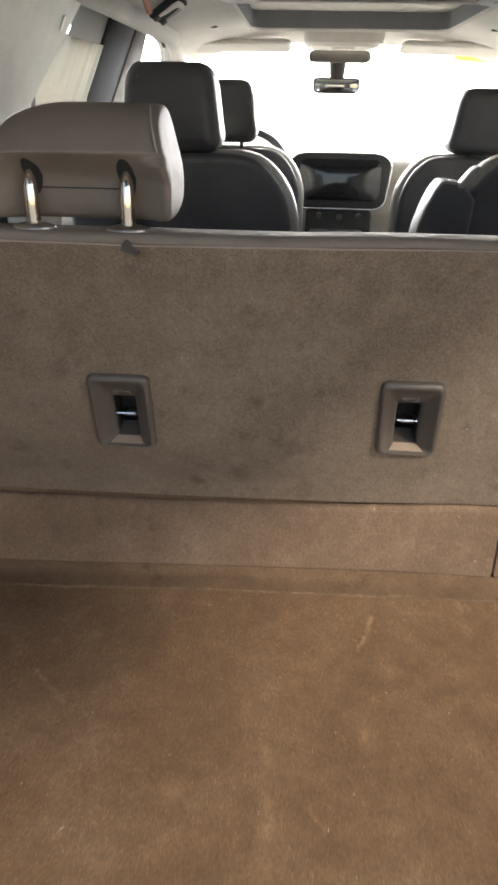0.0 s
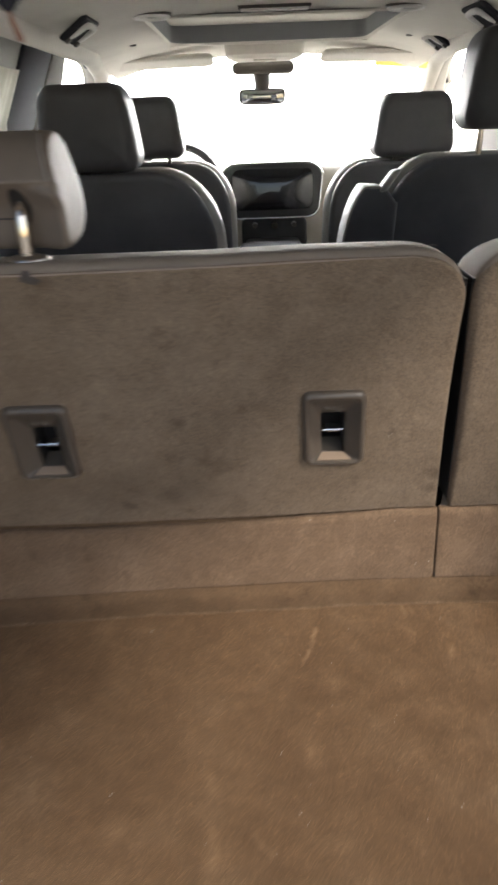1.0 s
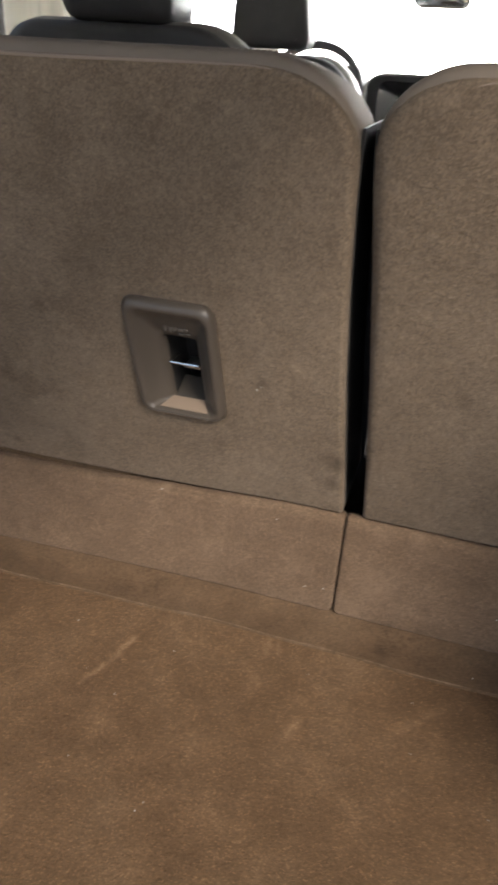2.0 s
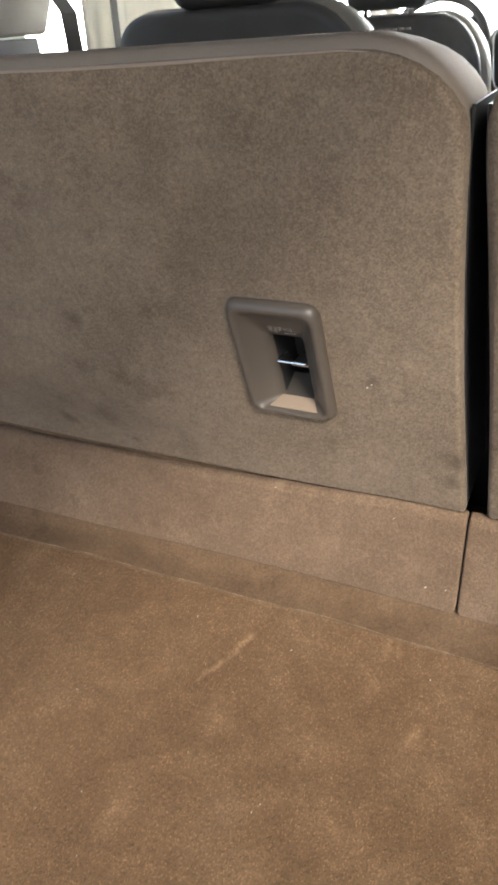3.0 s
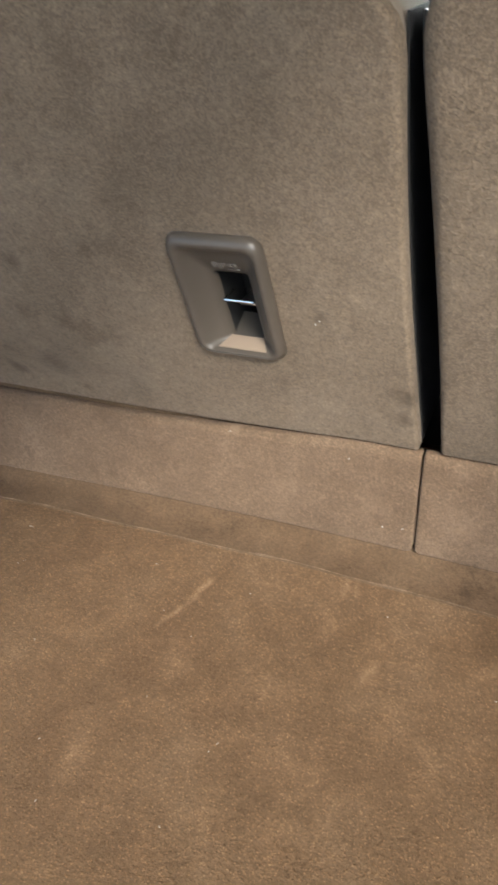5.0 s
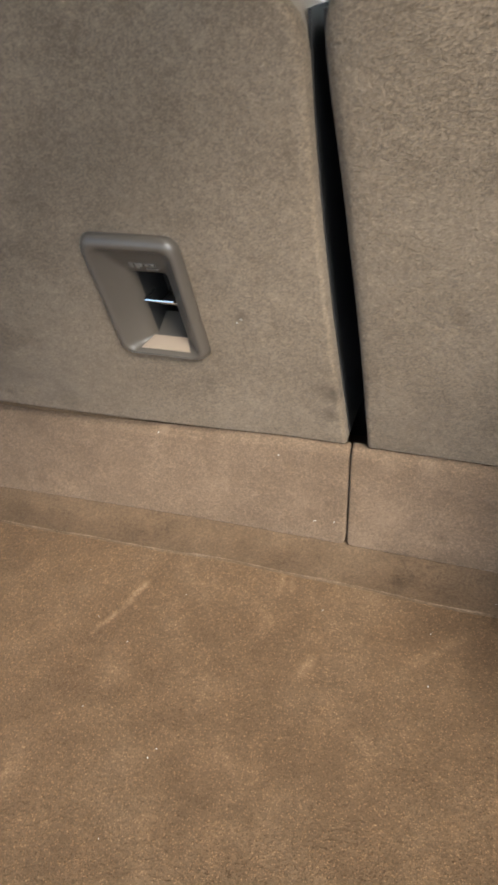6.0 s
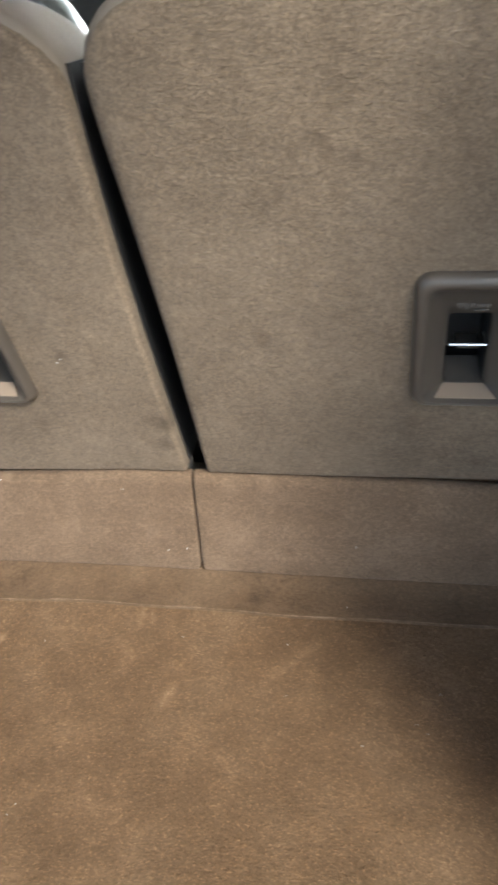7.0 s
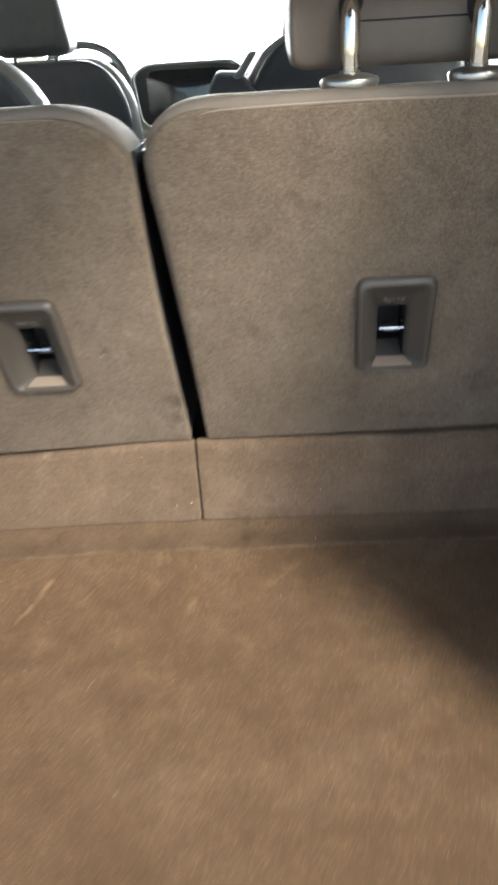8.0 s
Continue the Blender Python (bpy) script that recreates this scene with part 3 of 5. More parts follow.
def roof():
    bm = bmesh.new()
    xs = sorted(set([round(v, 4) for v in np.linspace(-0.70, 0.70, 15)] + [-0.40, 0.40, -0.38, 0.38]))
    ys = sorted(set([round(v, 4) for v in np.linspace(-0.42, 2.78, 25)] + [1.52, 2.34, 0.40, 1.10]))
    vs = {(i, j): bm.verts.new((x, y, roof_z(x, y))) for i, x in enumerate(xs) for j, y in enumerate(ys)}
    for i in range(len(xs) - 1):
        for j in range(len(ys) - 1):
            mx, my = (xs[i] + xs[i + 1]) / 2, (ys[j] + ys[j + 1]) / 2
            if any(a < mx < b_ and c < my < d for a, b_, c, d in (SUN_ROOF, REAR_ROOF)):
                continue
            bm.faces.new((vs[i, j], vs[i + 1, j], vs[i + 1, j + 1], vs[i, j + 1]))
    ext = bmesh.ops.extrude_face_region(bm, geom=bm.faces[:])
    bmesh.ops.translate(bm, verts=[v for v in ext["geom"] if isinstance(v, bmesh.types.BMVert)], vec=(0, 0, 0.015))
    bmesh.ops.delete(bm, geom=[v for v in bm.verts if not v.link_faces], context="VERTS")
    setting("ceiling", bm, HEADLINER, "light grey woven headliner with roof openings", "headliner")
    # recess walls and closed shades
    for nm, (a, b_, c, d), lab in (("sunroof", SUN_ROOF, "sunroof recess with a closed light grey shade"), ("roof_glass", REAR_ROOF, "rear roof recess with a closed light grey shade")):
        t = thing(nm, ((a + b_) / 2, (c + d) / 2, 0.97), lab, "sunroof", kind="structure")
        cx, cy = (a + b_) / 2, (c + d) / 2
        rim = loft([[(x, y, roof_z(0.3, y) + z) for x, y in rrect(b_ - a + k, d - c + k, 0.06, 6, cx, cy)] for k, z in
                    ((0.05, -0.001), (0.03, -0.006), (0.0, -0.006), (-0.012, 0.002))], False, False)
        part("surround", rim, HEADLINER, t, "light grey padded surround")
        # wall split off the surround so its shade can be painted dark
        well = loft([[(x, y, roof_z(0.3, y) + z) for x, y in rrect(b_ - a + k, d - c + k, 0.06, 6, cx, cy)] for k, z in ((-0.012, 0.002), (-0.018, 0.012), (-0.022, 0.075))], False, False)
        part("recess_wall", well, SHADED_RECESS, t, "recess wall with its shade painted dark grey")
        part("shade", box(a - 0.01, b_ + 0.01, c - 0.01, d + 0.01, 1.008, 1.020, 0.004), HEADLINER, t, "light grey sliding shade")
    setting("roof_skin", box(-0.86, 0.86, -0.43, 2.70, 1.035, 1.05, 0.004), PAINT, "dark painted roof panel", "roof")
    setting("trim_sill", box(-0.70, 0.70, -0.88, -0.805, -0.10, 0.006, 0.01), PLASTIC_BLACK, "black plastic loading sill", "sill")


def tailgate():
    """The raised tailgate over the loading opening, hinged at the roof's rear edge. Unseen; its width and rise are set
    to place its shade.
    """
    gate = thing("tailgate", (0, -0.44, 1.02), "unseen raised dark tailgate, set to shade the left of the loading area", "tailgate", kind="structure")

    def at(x, u, d):        # u: along the gate from its hinge, d: outwards from its inner face
        return (x, -0.45 - 0.982 * u - 0.190 * d, 0.985 + 0.190 * u + 0.982 * d)

    def slab(x0, x1, u0, u1, d0, d1, r):
        return bend(box(x0, x1, u0, u1, d0, d1, r), lambda p: at(*p))
    part("inner_trim", slab(-0.52, 0.52, 0.58, 1.08, 0.0, 0.03, 0.012), PLASTIC_GREY, gate, "grey plastic inner trim")
    part("lower_panel", slab(-0.55, 0.55, 0.56, 1.12, 0.032, 0.07, 0.02), PAINT, gate, "dark painted panel")
    part("upper_frame", slab(-0.55, 0.55, 0.0, 0.10, 0.005, 0.06, 0.015), PAINT, gate, "dark painted hinge frame")
    for sx in (-1, 1):
        a, c = sorted((sx * 0.47, sx * 0.55))
        part("side_frame", slab(a, c, 0.103, 0.557, 0.005, 0.06, 0.015), PAINT, gate, "dark painted side frame")
    win = part("window", slab(-0.468, 0.468, 0.104, 0.556, 0.035, 0.040, 0.0), TINT, gate, "dark tinted rear window")
    part("wiper_cover", slab(-0.06, 0.06, 0.50, 0.555, 0.012, 0.034, 0.008), PLASTIC_BLACK, win, "black wiper motor cover")


def outside():
    setting("ground", box(-60, 60, -60, 60, -0.80, -0.72), CONCRETE, "pale concrete driveway", "ground")
    # glowing sheet added ahead of the car in place of the outdoors
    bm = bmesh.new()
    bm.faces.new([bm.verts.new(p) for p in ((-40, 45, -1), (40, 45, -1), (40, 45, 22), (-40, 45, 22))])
    setting("backdrop", bm, GLOWING_DISTANCE, "glowing sheet standing in for the washed-out daylight distance", "distance")


setting("wall_bulkhead", box(-0.74, 0.74, 3.42, 3.48, -0.32, 0.42, 0.01), CARPET_CABIN, "dark carpeted bulkhead before the dashboard", "wall")
cargo_floor()
pull_cup()
shell()
roof()
tailgate()
outside()


# ---- rear seats ----
def anchor_z(cx):
    return 0.3070 if cx > 0.2 else 0.3000 if cx < -0.2 else 0.3005


def anchor_skew(cx):
    return 0.0 if cx < -0.2 else 0.045


def anchor_cover(parent, cx):
    """Plastic child-seat tether cover in the seat back: a proud rounded rim, a funnel and a pocket with its wire."""
    cz, skew = anchor_z(cx), anchor_skew(cx)

    def seat_in(p):
        return leaned((p[0] + skew * (cz - p[2]), p[1], p[2]))
    # half width, top, bottom, corner radius, depth
    steps = ((0.0420, 0.0605, -0.0605, 0.0110, 0.002), (0.0425, 0.0612, -0.0610, 0.0115, -0.0015), (0.0420, 0.0602, -0.0605, 0.0115, -0.0050), (0.0405, 0.0575, -0.0592, 0.0110, -0.0090),
             (0.0380, 0.0535, -0.0575, 0.0100, -0.0110), (0.0352, 0.0505, -0.0560, 0.0090, -0.0104), (0.0325, 0.0480, -0.0548, 0.0080, -0.0072), (0.0285, 0.0445, -0.0535, 0.0070, -0.0015),
             (0.0215, 0.0300, -0.0515, 0.0050, 0.0060), (0.0165, 0.0205, -0.0495, 0.0035, 0.0110), (0.0155, 0.0195, -0.0488, 0.0030, 0.0180))
    rings = [[(x, y, z) for x, z in rrect(2 * w, t - b_, r, 5, cx, cz + (t + b_) / 2)] for w, t, b_, r, y in steps]
    ob = part("anchor_cover", bend(loft(rings, False, False), seat_in), PLASTIC_COVER, parent, "grey-brown moulded plastic tether anchor cover", 50)
    pocket = loft([[(x, y, z) for x, z in rrect(w, h, 0.003, 3, cx, cz - 0.0145)] for w, h, y in ((0.0312, 0.0685, 0.0175), (0.034, 0.070, 0.060))], False, True)
    part("pocket", bend(pocket, seat_in), PLASTIC_BLACK, ob, "black inside of the anchor pocket")
    ramp_ = loft([[(cx + s_ * 0.0150, y, cz + z) for y, z in ((0.0120, -0.0490), (0.0180, -0.0482), (0.0420, -0.0380), (0.0440, -0.0400), (0.0140, -0.0520))] for s_ in (-1, 1)])
    part("ramp", bend(ramp_, seat_in), PLASTIC_GREY, ob, "dark grey sloping floor of the pocket")
    wz = cz - 0.0100
    wire = tube([(cx - 0.0152, 0.034, wz), (cx - 0.0148, 0.016, wz), (cx - 0.0135, 0.0125, wz), (cx + 0.0135, 0.0125, wz), (cx + 0.0148, 0.016, wz), (cx + 0.0152, 0.034, wz)], 0.0015, 8)
    part("anchor_wire", bend(wire, seat_in), STEEL, ob, "bright steel tether wire")
    part("bracket", bend(box(cx - 0.006, cx + 0.012, 0.022, 0.046, wz - 0.0095, wz - 0.0060, 0.001, 1), seat_in), SATIN, ob, "dull steel bracket behind the wire")
    # overlay on the funnel's foot; its brightness is put into the colour
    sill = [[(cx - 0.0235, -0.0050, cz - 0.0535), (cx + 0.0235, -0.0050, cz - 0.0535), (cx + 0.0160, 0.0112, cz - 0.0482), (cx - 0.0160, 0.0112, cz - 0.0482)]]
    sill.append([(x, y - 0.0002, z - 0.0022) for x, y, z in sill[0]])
    part("ledge", bend(loft(sill), seat_in), LIT_LEDGE, ob, "lower plastic ledge, painted pale for the light on it")
    # embossed marks above the wire that cannot be read, painted lighter for the light they catch
    for i, (u, w, v, h) in enumerate(((-0.0115, 0.0040, 0.0300, 0.0055), (-0.0068, 0.0036, 0.0285, 0.0060), (-0.0022, 0.0030, 0.0310, 0.0040), (0.0025, 0.0042, 0.0315, 0.0028), (0.0075, 0.0034, 0.0310, 0.0036), (0.0010, 0.0110, 0.0272, 0.0012))):
        v -= 0.0032
        y = -0.0015 + (0.0445 - v - h / 2) / 0.0145 * 0.0075 if v + h / 2 > 0.030 else 0.0060 + (0.030 - v - h / 2) / 0.0095 * 0.005
        part("embossed_mark", bend(box(cx + u, cx + u + w, y - 0.0016, y + 0.003, cz + v, cz + v + h, 0.0004, 1), seat_in), LIT_EMBOSS, ob)


def rear_headrest(cx, base, crest, label):
    out = -1 if cx < 0 else 1     # the outboard end slopes away
    hr = thing("headrest", (cx, -0.07, base), label, "headrest", "rear headrests")
    placed = Matrix.Translation((0, -float(swell(cx)), 0)) @ hr.matrix_basis
    # side profile (y, z), tail side first, lofted across x with shrinking ends
    dz = base - 0.555
    prof = [(-0.040, 0.563), (-0.051, 0.569), (-0.056, 0.586), (-0.058, 0.604), (-0.062, 0.616), (-0.080, 0.630), (-0.094, 0.639), (-0.0965, 0.6412), (-0.0972, 0.6430), (-0.0965, 0.6450), (-0.072, 0.673), (-0.046, 0.689),
            (-0.010, 0.694), (0.022, 0.685), (0.036, 0.662), (0.038, 0.617), (0.028, 0.579), (-0.004, 0.564)]
    prof = [(y + 0.014, z + dz) for y, z in prof]
    cy = sum(p[0] for p in prof) / len(prof)
    cz = sum(p[1] for p in prof) / len(prof)
    rings = []
    hw = 0.113
    for k in range(17):
        u = -1 + 2 * k / 16
        s = (1 - abs(u) ** 7) ** 0.5 if abs(u) < 1 else 0.0
        s = 0.80 + 0.20 * s if abs(u) < 0.999 else 0.72
        x = cx + hw * math.copysign(1 - (1 - abs(u)) ** 1.25, u)
        drop = 0.9 * max(0.0, u * out - 0.15) ** 1.6
        rings.append([(x - u * abs(u) ** 3 * 0.018 * min(1, max(0, z - cz + 0.01) / 0.06), cy + (y - cy) * s - (0.036 * min(1, max(0, (abs(u) - 0.5) / 0.4)) if y < -0.02 and z < 0.632 + dz else 0), cz + (z - cz) * (0.9 * s + 0.1) * (1 - (0.62 * drop if z > cz else 0))) for y, z in prof])
    bm = loft(rings)
    cush = part("cushion", bm, LEATHER_TAUPE, hr, "", 60)
    sub = cush.modifiers.new("soft", "SUBSURF")
    sub.levels = sub.render_levels = 2
    # piped seam across the back and along the ends
    seam = tube([(cx + u * 0.096, -0.0443, 0.601 + dz) for u in np.linspace(-1, 1, 15)], 0.0008, 6)
    part("seam", seam, PLASTIC_BLACK, cush, "dark sewn seam")
    pipe = tube([(cx - out * (0.098 - 0.35 * (z - 0.643)), y, z + dz) for y, z in ((-0.0815, 0.6435), (-0.0795, 0.650), (-0.057, 0.673), (-0.032, 0.6885))], 0.0013, 6)
    part("piping", pipe, LEATHER_RIM, cush, "pale piping")
    py = -0.062
    for px in (cx - 0.0565, cx + 0.0565):
        # black plate on the cushion paints the shade of the post's hollow
        hollow_shade = loft([[(px + r * math.cos(a), front + 0.008 + 0.008 * math.sin(a), z + dz) for a in [2 * math.pi * k / 18 for k in range(18)]] for r, front, z in
                       ((0.0050, -0.0465, 0.594), (0.0095, -0.0475, 0.600), (0.0125, -0.0505, 0.610), (0.0145, -0.0560, 0.619), (0.0142, -0.0650, 0.627), (0.0100, -0.0745, 0.635), (0.0050, -0.0770, 0.638))])
        part("hollow_shade", hollow_shade, PLASTIC_BLACK, cush, "black plate painted in for the shaded hollow round the post")
        post = tube([(px, py, 0.540 + dz), (px, py, 0.575 + dz), (px, py, 0.604 + dz), (px, py + 0.002, 0.612 + dz), (px, py + 0.004, 0.621 + dz)], [0.0085, 0.0085, 0.0085, 0.0070, 0.0040], 16)
        part("post", post, CHROME, hr, "polished chrome post")
        esc = loft([[(px + w * math.cos(a), py + d * math.sin(a), z + crest - 0.5515) for a in [2 * math.pi * k / 24 for k in range(24)]] for w, d, z in
                    ((0.0255, 0.0170, 0.5500), (0.0265, 0.0180, 0.5545), (0.0250, 0.0165, 0.5575), (0.0165, 0.0115, 0.5600), (0.0090, 0.0088, 0.5605), (0.0090, 0.0088, 0.5630), (0.0070, 0.0070, 0.5632))])
        part("escutcheon", esc, SATIN, hr, "satin nickel post collar")
    hr.matrix_basis = placed


def cut_window(bm, x0, x1, z0, z1):
    """Opens a rectangular window through both faces of a slab in x and z."""
    for co, no in (((x0, 0, 0), (1, 0, 0)), ((x1, 0, 0), (1, 0, 0)), ((0, 0, z0), (0, 0, 1)), ((0, 0, z1), (0, 0, 1))):
        bmesh.ops.bisect_plane(bm, geom=bm.verts[:] + bm.edges[:] + bm.faces[:], plane_co=co, plane_no=no)
    gone = [f for f in bm.faces if x0 < f.calc_center_median().x < x1 and z0 < f.calc_center_median().z < z1]
    bmesh.ops.delete(bm, geom=gone, context="FACES")
    return bm


def slice_up(bm):
    """Cuts the wide seat's faces at even steps across and up, so that they can follow its swell."""
    cuts = [((x, 0, 0), (1, 0, 0)) for x in np.arange(-0.22, 0.0, 0.02)] + [((0, 0, z), (0, 0, 1)) for z in np.arange(0.150, 0.275, 0.015)]
    for co, no in cuts:
        bmesh.ops.bisect_plane(bm, geom=bm.verts[:] + bm.edges[:] + bm.faces[:], plane_co=co, plane_no=no)
    return bm


# how far each seat's edge at the gap moves towards the left, by height
GAP_Z = (0.145, 0.30, 0.38, 0.46, 0.50, 0.54)
GAP_LEFT = (0.002, 0.013, 0.017, 0.019, 0.019, 0.018)
SWELL = ((0.145, 0.30, 0.42, 0.48, 0.54), (0.0, 0.001, 0.002, 0.003, 0.005))
GAP_RIGHT = (0.0, 0.002, 0.003, 0.004, 0.004, 0.004)
BULGE = ((0.145, 0.30, 0.42, 0.48, 0.54), (0.0, 0.008, 0.016, 0.021, 0.021))      # the carpet wraps round a padded side


def wrap(y):
    t = min(1.0, max(0.0, y / 0.016))
    return math.sqrt(1 - (1 - t) ** 2)


def dense(outline, step=0.03, all_sides=False):
    """Adds points along an outline's long straight sides, so that they can bend."""
    pts = []
    for a, b_ in zip(outline, outline[1:] + outline[:1]):
        n = max(1, int(math.dist(a, b_) / step)) if all_sides or abs(a[0] - b_[0]) < 0.01 else 1
        pts += [(a[0] + (b_[0] - a[0]) * i / n, a[1] + (b_[1] - a[1]) * i / n) for i in range(n)]
    return pts


def seat_back(x0, x1, top, corner_in, in_left, anchors, label):
    """One section of the folding rear seat: carpeted back, leather body, flap and anchor covers. corner_in: (rx, rz) of the corner at the gap."""
    cx = (x0 + x1) / 2
    seat = thing("folding_bench", (cx, 0.02, 0.14), label, "rear seat", "rear seats")
    rs = [(0.05, 0.05)] * 2 + [(0.006, 0.006)] * 2
    rs[1 if in_left else 0] = corner_in
    w, h = x1 - x0, top - 0.145
    out = dense(rrect(w, h, rs, 8, cx, 0.145 + h / 2))

    def edge(p):
        x, y, z = p
        if in_left and x < cx:       # the gap closes upwards, then opens at the shoulder
            x -= (np.interp(z, GAP_Z, GAP_RIGHT) + np.interp(z, *BULGE) * wrap(y)) * (1 if x < x0 + 0.1 else 0)
        if not in_left and x > x1 - 0.1:
            x -= np.interp(z, GAP_Z, GAP_LEFT) - np.interp(z, *SWELL) * wrap(y)
        if y > 0.035 and z > 0.50:   # the leather crown falls away towards the seat's front
            z -= 0.013 * ((y - 0.035) / 0.08) ** 2 * (z - 0.50) / 0.05
        return leaned((x, y, z))

    def carpet_edge(p):      # the carpet's upper edge dips towards the outside
        x, y, z = p
        z -= float(sag(x)) * min(1, max(0, (0.235 - z) / 0.09))
        return edge((x, y, z - 0.002 * min(1, max(0, (0.05 - x) / 0.4)) * min(1, max(0, (z - top + 0.06) / 0.04))))
    body = shape(out, 0.004, 0.115, 0.015, 5, 0.03, 4)
    for a in anchors:
        cut_window(body, a - 0.034, a + 0.034, anchor_z(a) - 0.052, anchor_z(a) + 0.052)
    if not in_left:
        slice_up(body)
    part("body", bend(body, edge), LEATHER_CROWN, seat, "smooth taupe leather top and sides")
    rs2 = [(max(0.004, a - 0.004), max(0.004, b_ - 0.004)) for a, b_ in rs]
    panel = rrect(w + 0.001, h - 0.007, rs2, 8, cx, 0.144 + (h - 0.007) / 2)
    bm = shape(dense(panel, 0.03, True), -0.001, 0.016, 0.0040, 4, 0.002, 5)
    for a in anchors:
        cut_window(bm, a - 0.036, a + 0.036, anchor_z(a) - 0.054, anchor_z(a) + 0.054)
    if not in_left:
        slice_up(bm)
    pn = part("back_panel", bend(bm, carpet_edge), CARPET_SEAT, seat, "grey-brown carpeted back panel")
    g = flat_grid(max(x0, -0.60) + 0.003, min(x1, 0.60) - (0.004 if not in_left else 0.0), 0.134, top - 0.0115, 0.0021)
    g = g[g[:, 1] > 0.150 - sag(g[:, 0])]
    g = g[g[:, 1] < top - 0.0115 - 0.003 * np.clip((0.0 - g[:, 0]) / 0.35, 0, 1)]
    for a in anchors:
        g = g[~((abs(g[:, 0] - a - anchor_skew(a) * (anchor_z(a) - g[:, 1])) < 0.0430) & (abs(g[:, 1] - anchor_z(a)) < 0.0612))]
    if not in_left:
        g = g[g[:, 0] < x1 - 0.003 - np.interp(g[:, 1], GAP_Z, GAP_LEFT)]
    gx_ = x1 - 0.018 if not in_left else x0 - 0.004           # keep the fibres inside the rounded corner at the gap
    dx, dz = abs(g[:, 0] - gx_) / corner_in[0], (top - 0.006 - g[:, 1]) / corner_in[1]
    g = g[~((dx < 1) & (dz < 1) & ((1 - dx) ** 2 + (1 - dz) ** 2 > 0.86))]
    pile("panel_nap", pn, PILE_SEAT, g, lambda q: np.stack([q[:, 0], -0.001 + 0.006 - LEAN * (q[:, 1] - 0.143) - swell(q[:, 0], q[:, 1]), q[:, 1]], 1), (0, -1, -LEAN), 0.0009, 0.0018, 5)
    # sewn welt where the carpet meets the leather
    rim_pts = [p for a, b_ in zip(panel[:17], panel[1:18]) for p in [(a[0] + (b_[0] - a[0]) * k / 10, a[1] + (b_[1] - a[1]) * k / 10) for k in range(10 if abs(a[0] - b_[0]) > 0.1 else 1)]]
    rim_pts = [p for p in rim_pts if p[1] > top - 0.012]
    welt = tube([carpet_edge((x, 0.0, z - 0.0010 + 0.0006 * math.sin(x * 23))) for x, z in rim_pts], [0.0003, 0.0006, 0.0009] + [0.0013] * (len(rim_pts) - 6) + [0.0009, 0.0006, 0.0003], 6)
    part("welt", welt, WELT, seat, "sewn welt along the top edge")
    # stitched thread along the crest
    crest = bmesh.new()
    n = int((w - 0.1) / 0.0042)
    for i in range(n):
        x = x0 + 0.05 + i * 0.0042
        y, z = 0.024, top + 0.0001
        q = leaned((x, y, z))
        box(q[0], q[0] + 0.0027, q[1] - 0.0004, q[1] + 0.0004, q[2] - 0.0008, q[2] + 0.0003, bm=crest)
    tagged(part("stitching", crest, LEATHER_TAUPE, seat, "fine pale stitching along the crest"), kind="stuff")
    # hinged flap below the panel
    fz0, fz1 = 0.0200, 0.1425
    xa, xb = (x0 - 0.0155, x1) if in_left else (x0, x1 + 0.0018)
    cut = dense(rrect(0.015, fz1 - fz0, [(0.0045, 0.0045), (0.0065, 0.0120), (0.0045, 0.0045), (0.0045, 0.0045)], 6, 0.0085, (fz0 + fz1) / 2), 0.02)
    rings = []
    for x in sorted(set([xa + d for d in (0, 0.001, 0.002, 0.0035, 0.005, 0.007)] + [xb - d for d in (0, 0.001, 0.002, 0.0035, 0.005, 0.007)] + list(np.linspace(xa + 0.02, xb - 0.02, 34)))):
        d = min(x - xa, xb - x)
        foot = 0.009 * (1 - math.sqrt(max(0, 1 - (max(0, 0.007 - d) / 0.007) ** 2)))      # rounded lower corners
        trim = 0.003 * (1 - math.sqrt(max(0, 1 - (max(0, 0.003 - d) / 0.003) ** 2)))
        # the crack under the panel opens away from the gap
        crack = 0.0062 * min(1, max(0, abs(x - 0.166) - 0.10) / 0.18) + 0.0005 * math.sin(x * 31)
        ring = []
        for y, z in cut:
            z = z + foot * max(0, 1 - (z - fz0) / 0.03) - (crack + trim) * max(0, 1 - (fz1 - z) / 0.03)
            ring.append(tuple(flap_at(x, y + (trim if y < 0.008 else 0), z)))
        rings.append(ring)
    fl = part("flap", loft(rings), CARPET_FLAP, seat, "brown carpeted hinged flap", 60)
    # made-up sheet behind the crease under the panel, sets how dark the crease reads
    back = [[tuple(v) for v in flap_at(np.full(4, x), np.array([0.0175, 0.0175, 0.0200, 0.0200]), np.array([0.118, 0.156, 0.156, 0.118]))] for x in np.linspace(x0 + 0.003, x1 - 0.004, 24)]
    part("crease_backing", loft(back), CARPET_STRIP, seat, "brown sheet added behind the crease to set its darkness")
    # black sheet added on the seat's side to make the gap dark
    gx = x0 - 0.001 if in_left else x1 - 0.001
    part("gap_side_sheet", bend(loft([[(gx, 0.0155, z), (gx + 0.002, 0.0155, z), (gx + 0.002, 0.111, z), (gx, 0.111, z)] for z in np.linspace(0.148, 0.505, 16)]), edge), PLASTIC_BLACK, seat, "black sheet added on the seat's side to make the gap dark")
    g = flat_grid(max(x0, -0.60) - (0.012 if in_left else 0.0), min(x1, 0.60), fz0 + 0.004, fz1 - 0.002, 0.0021)
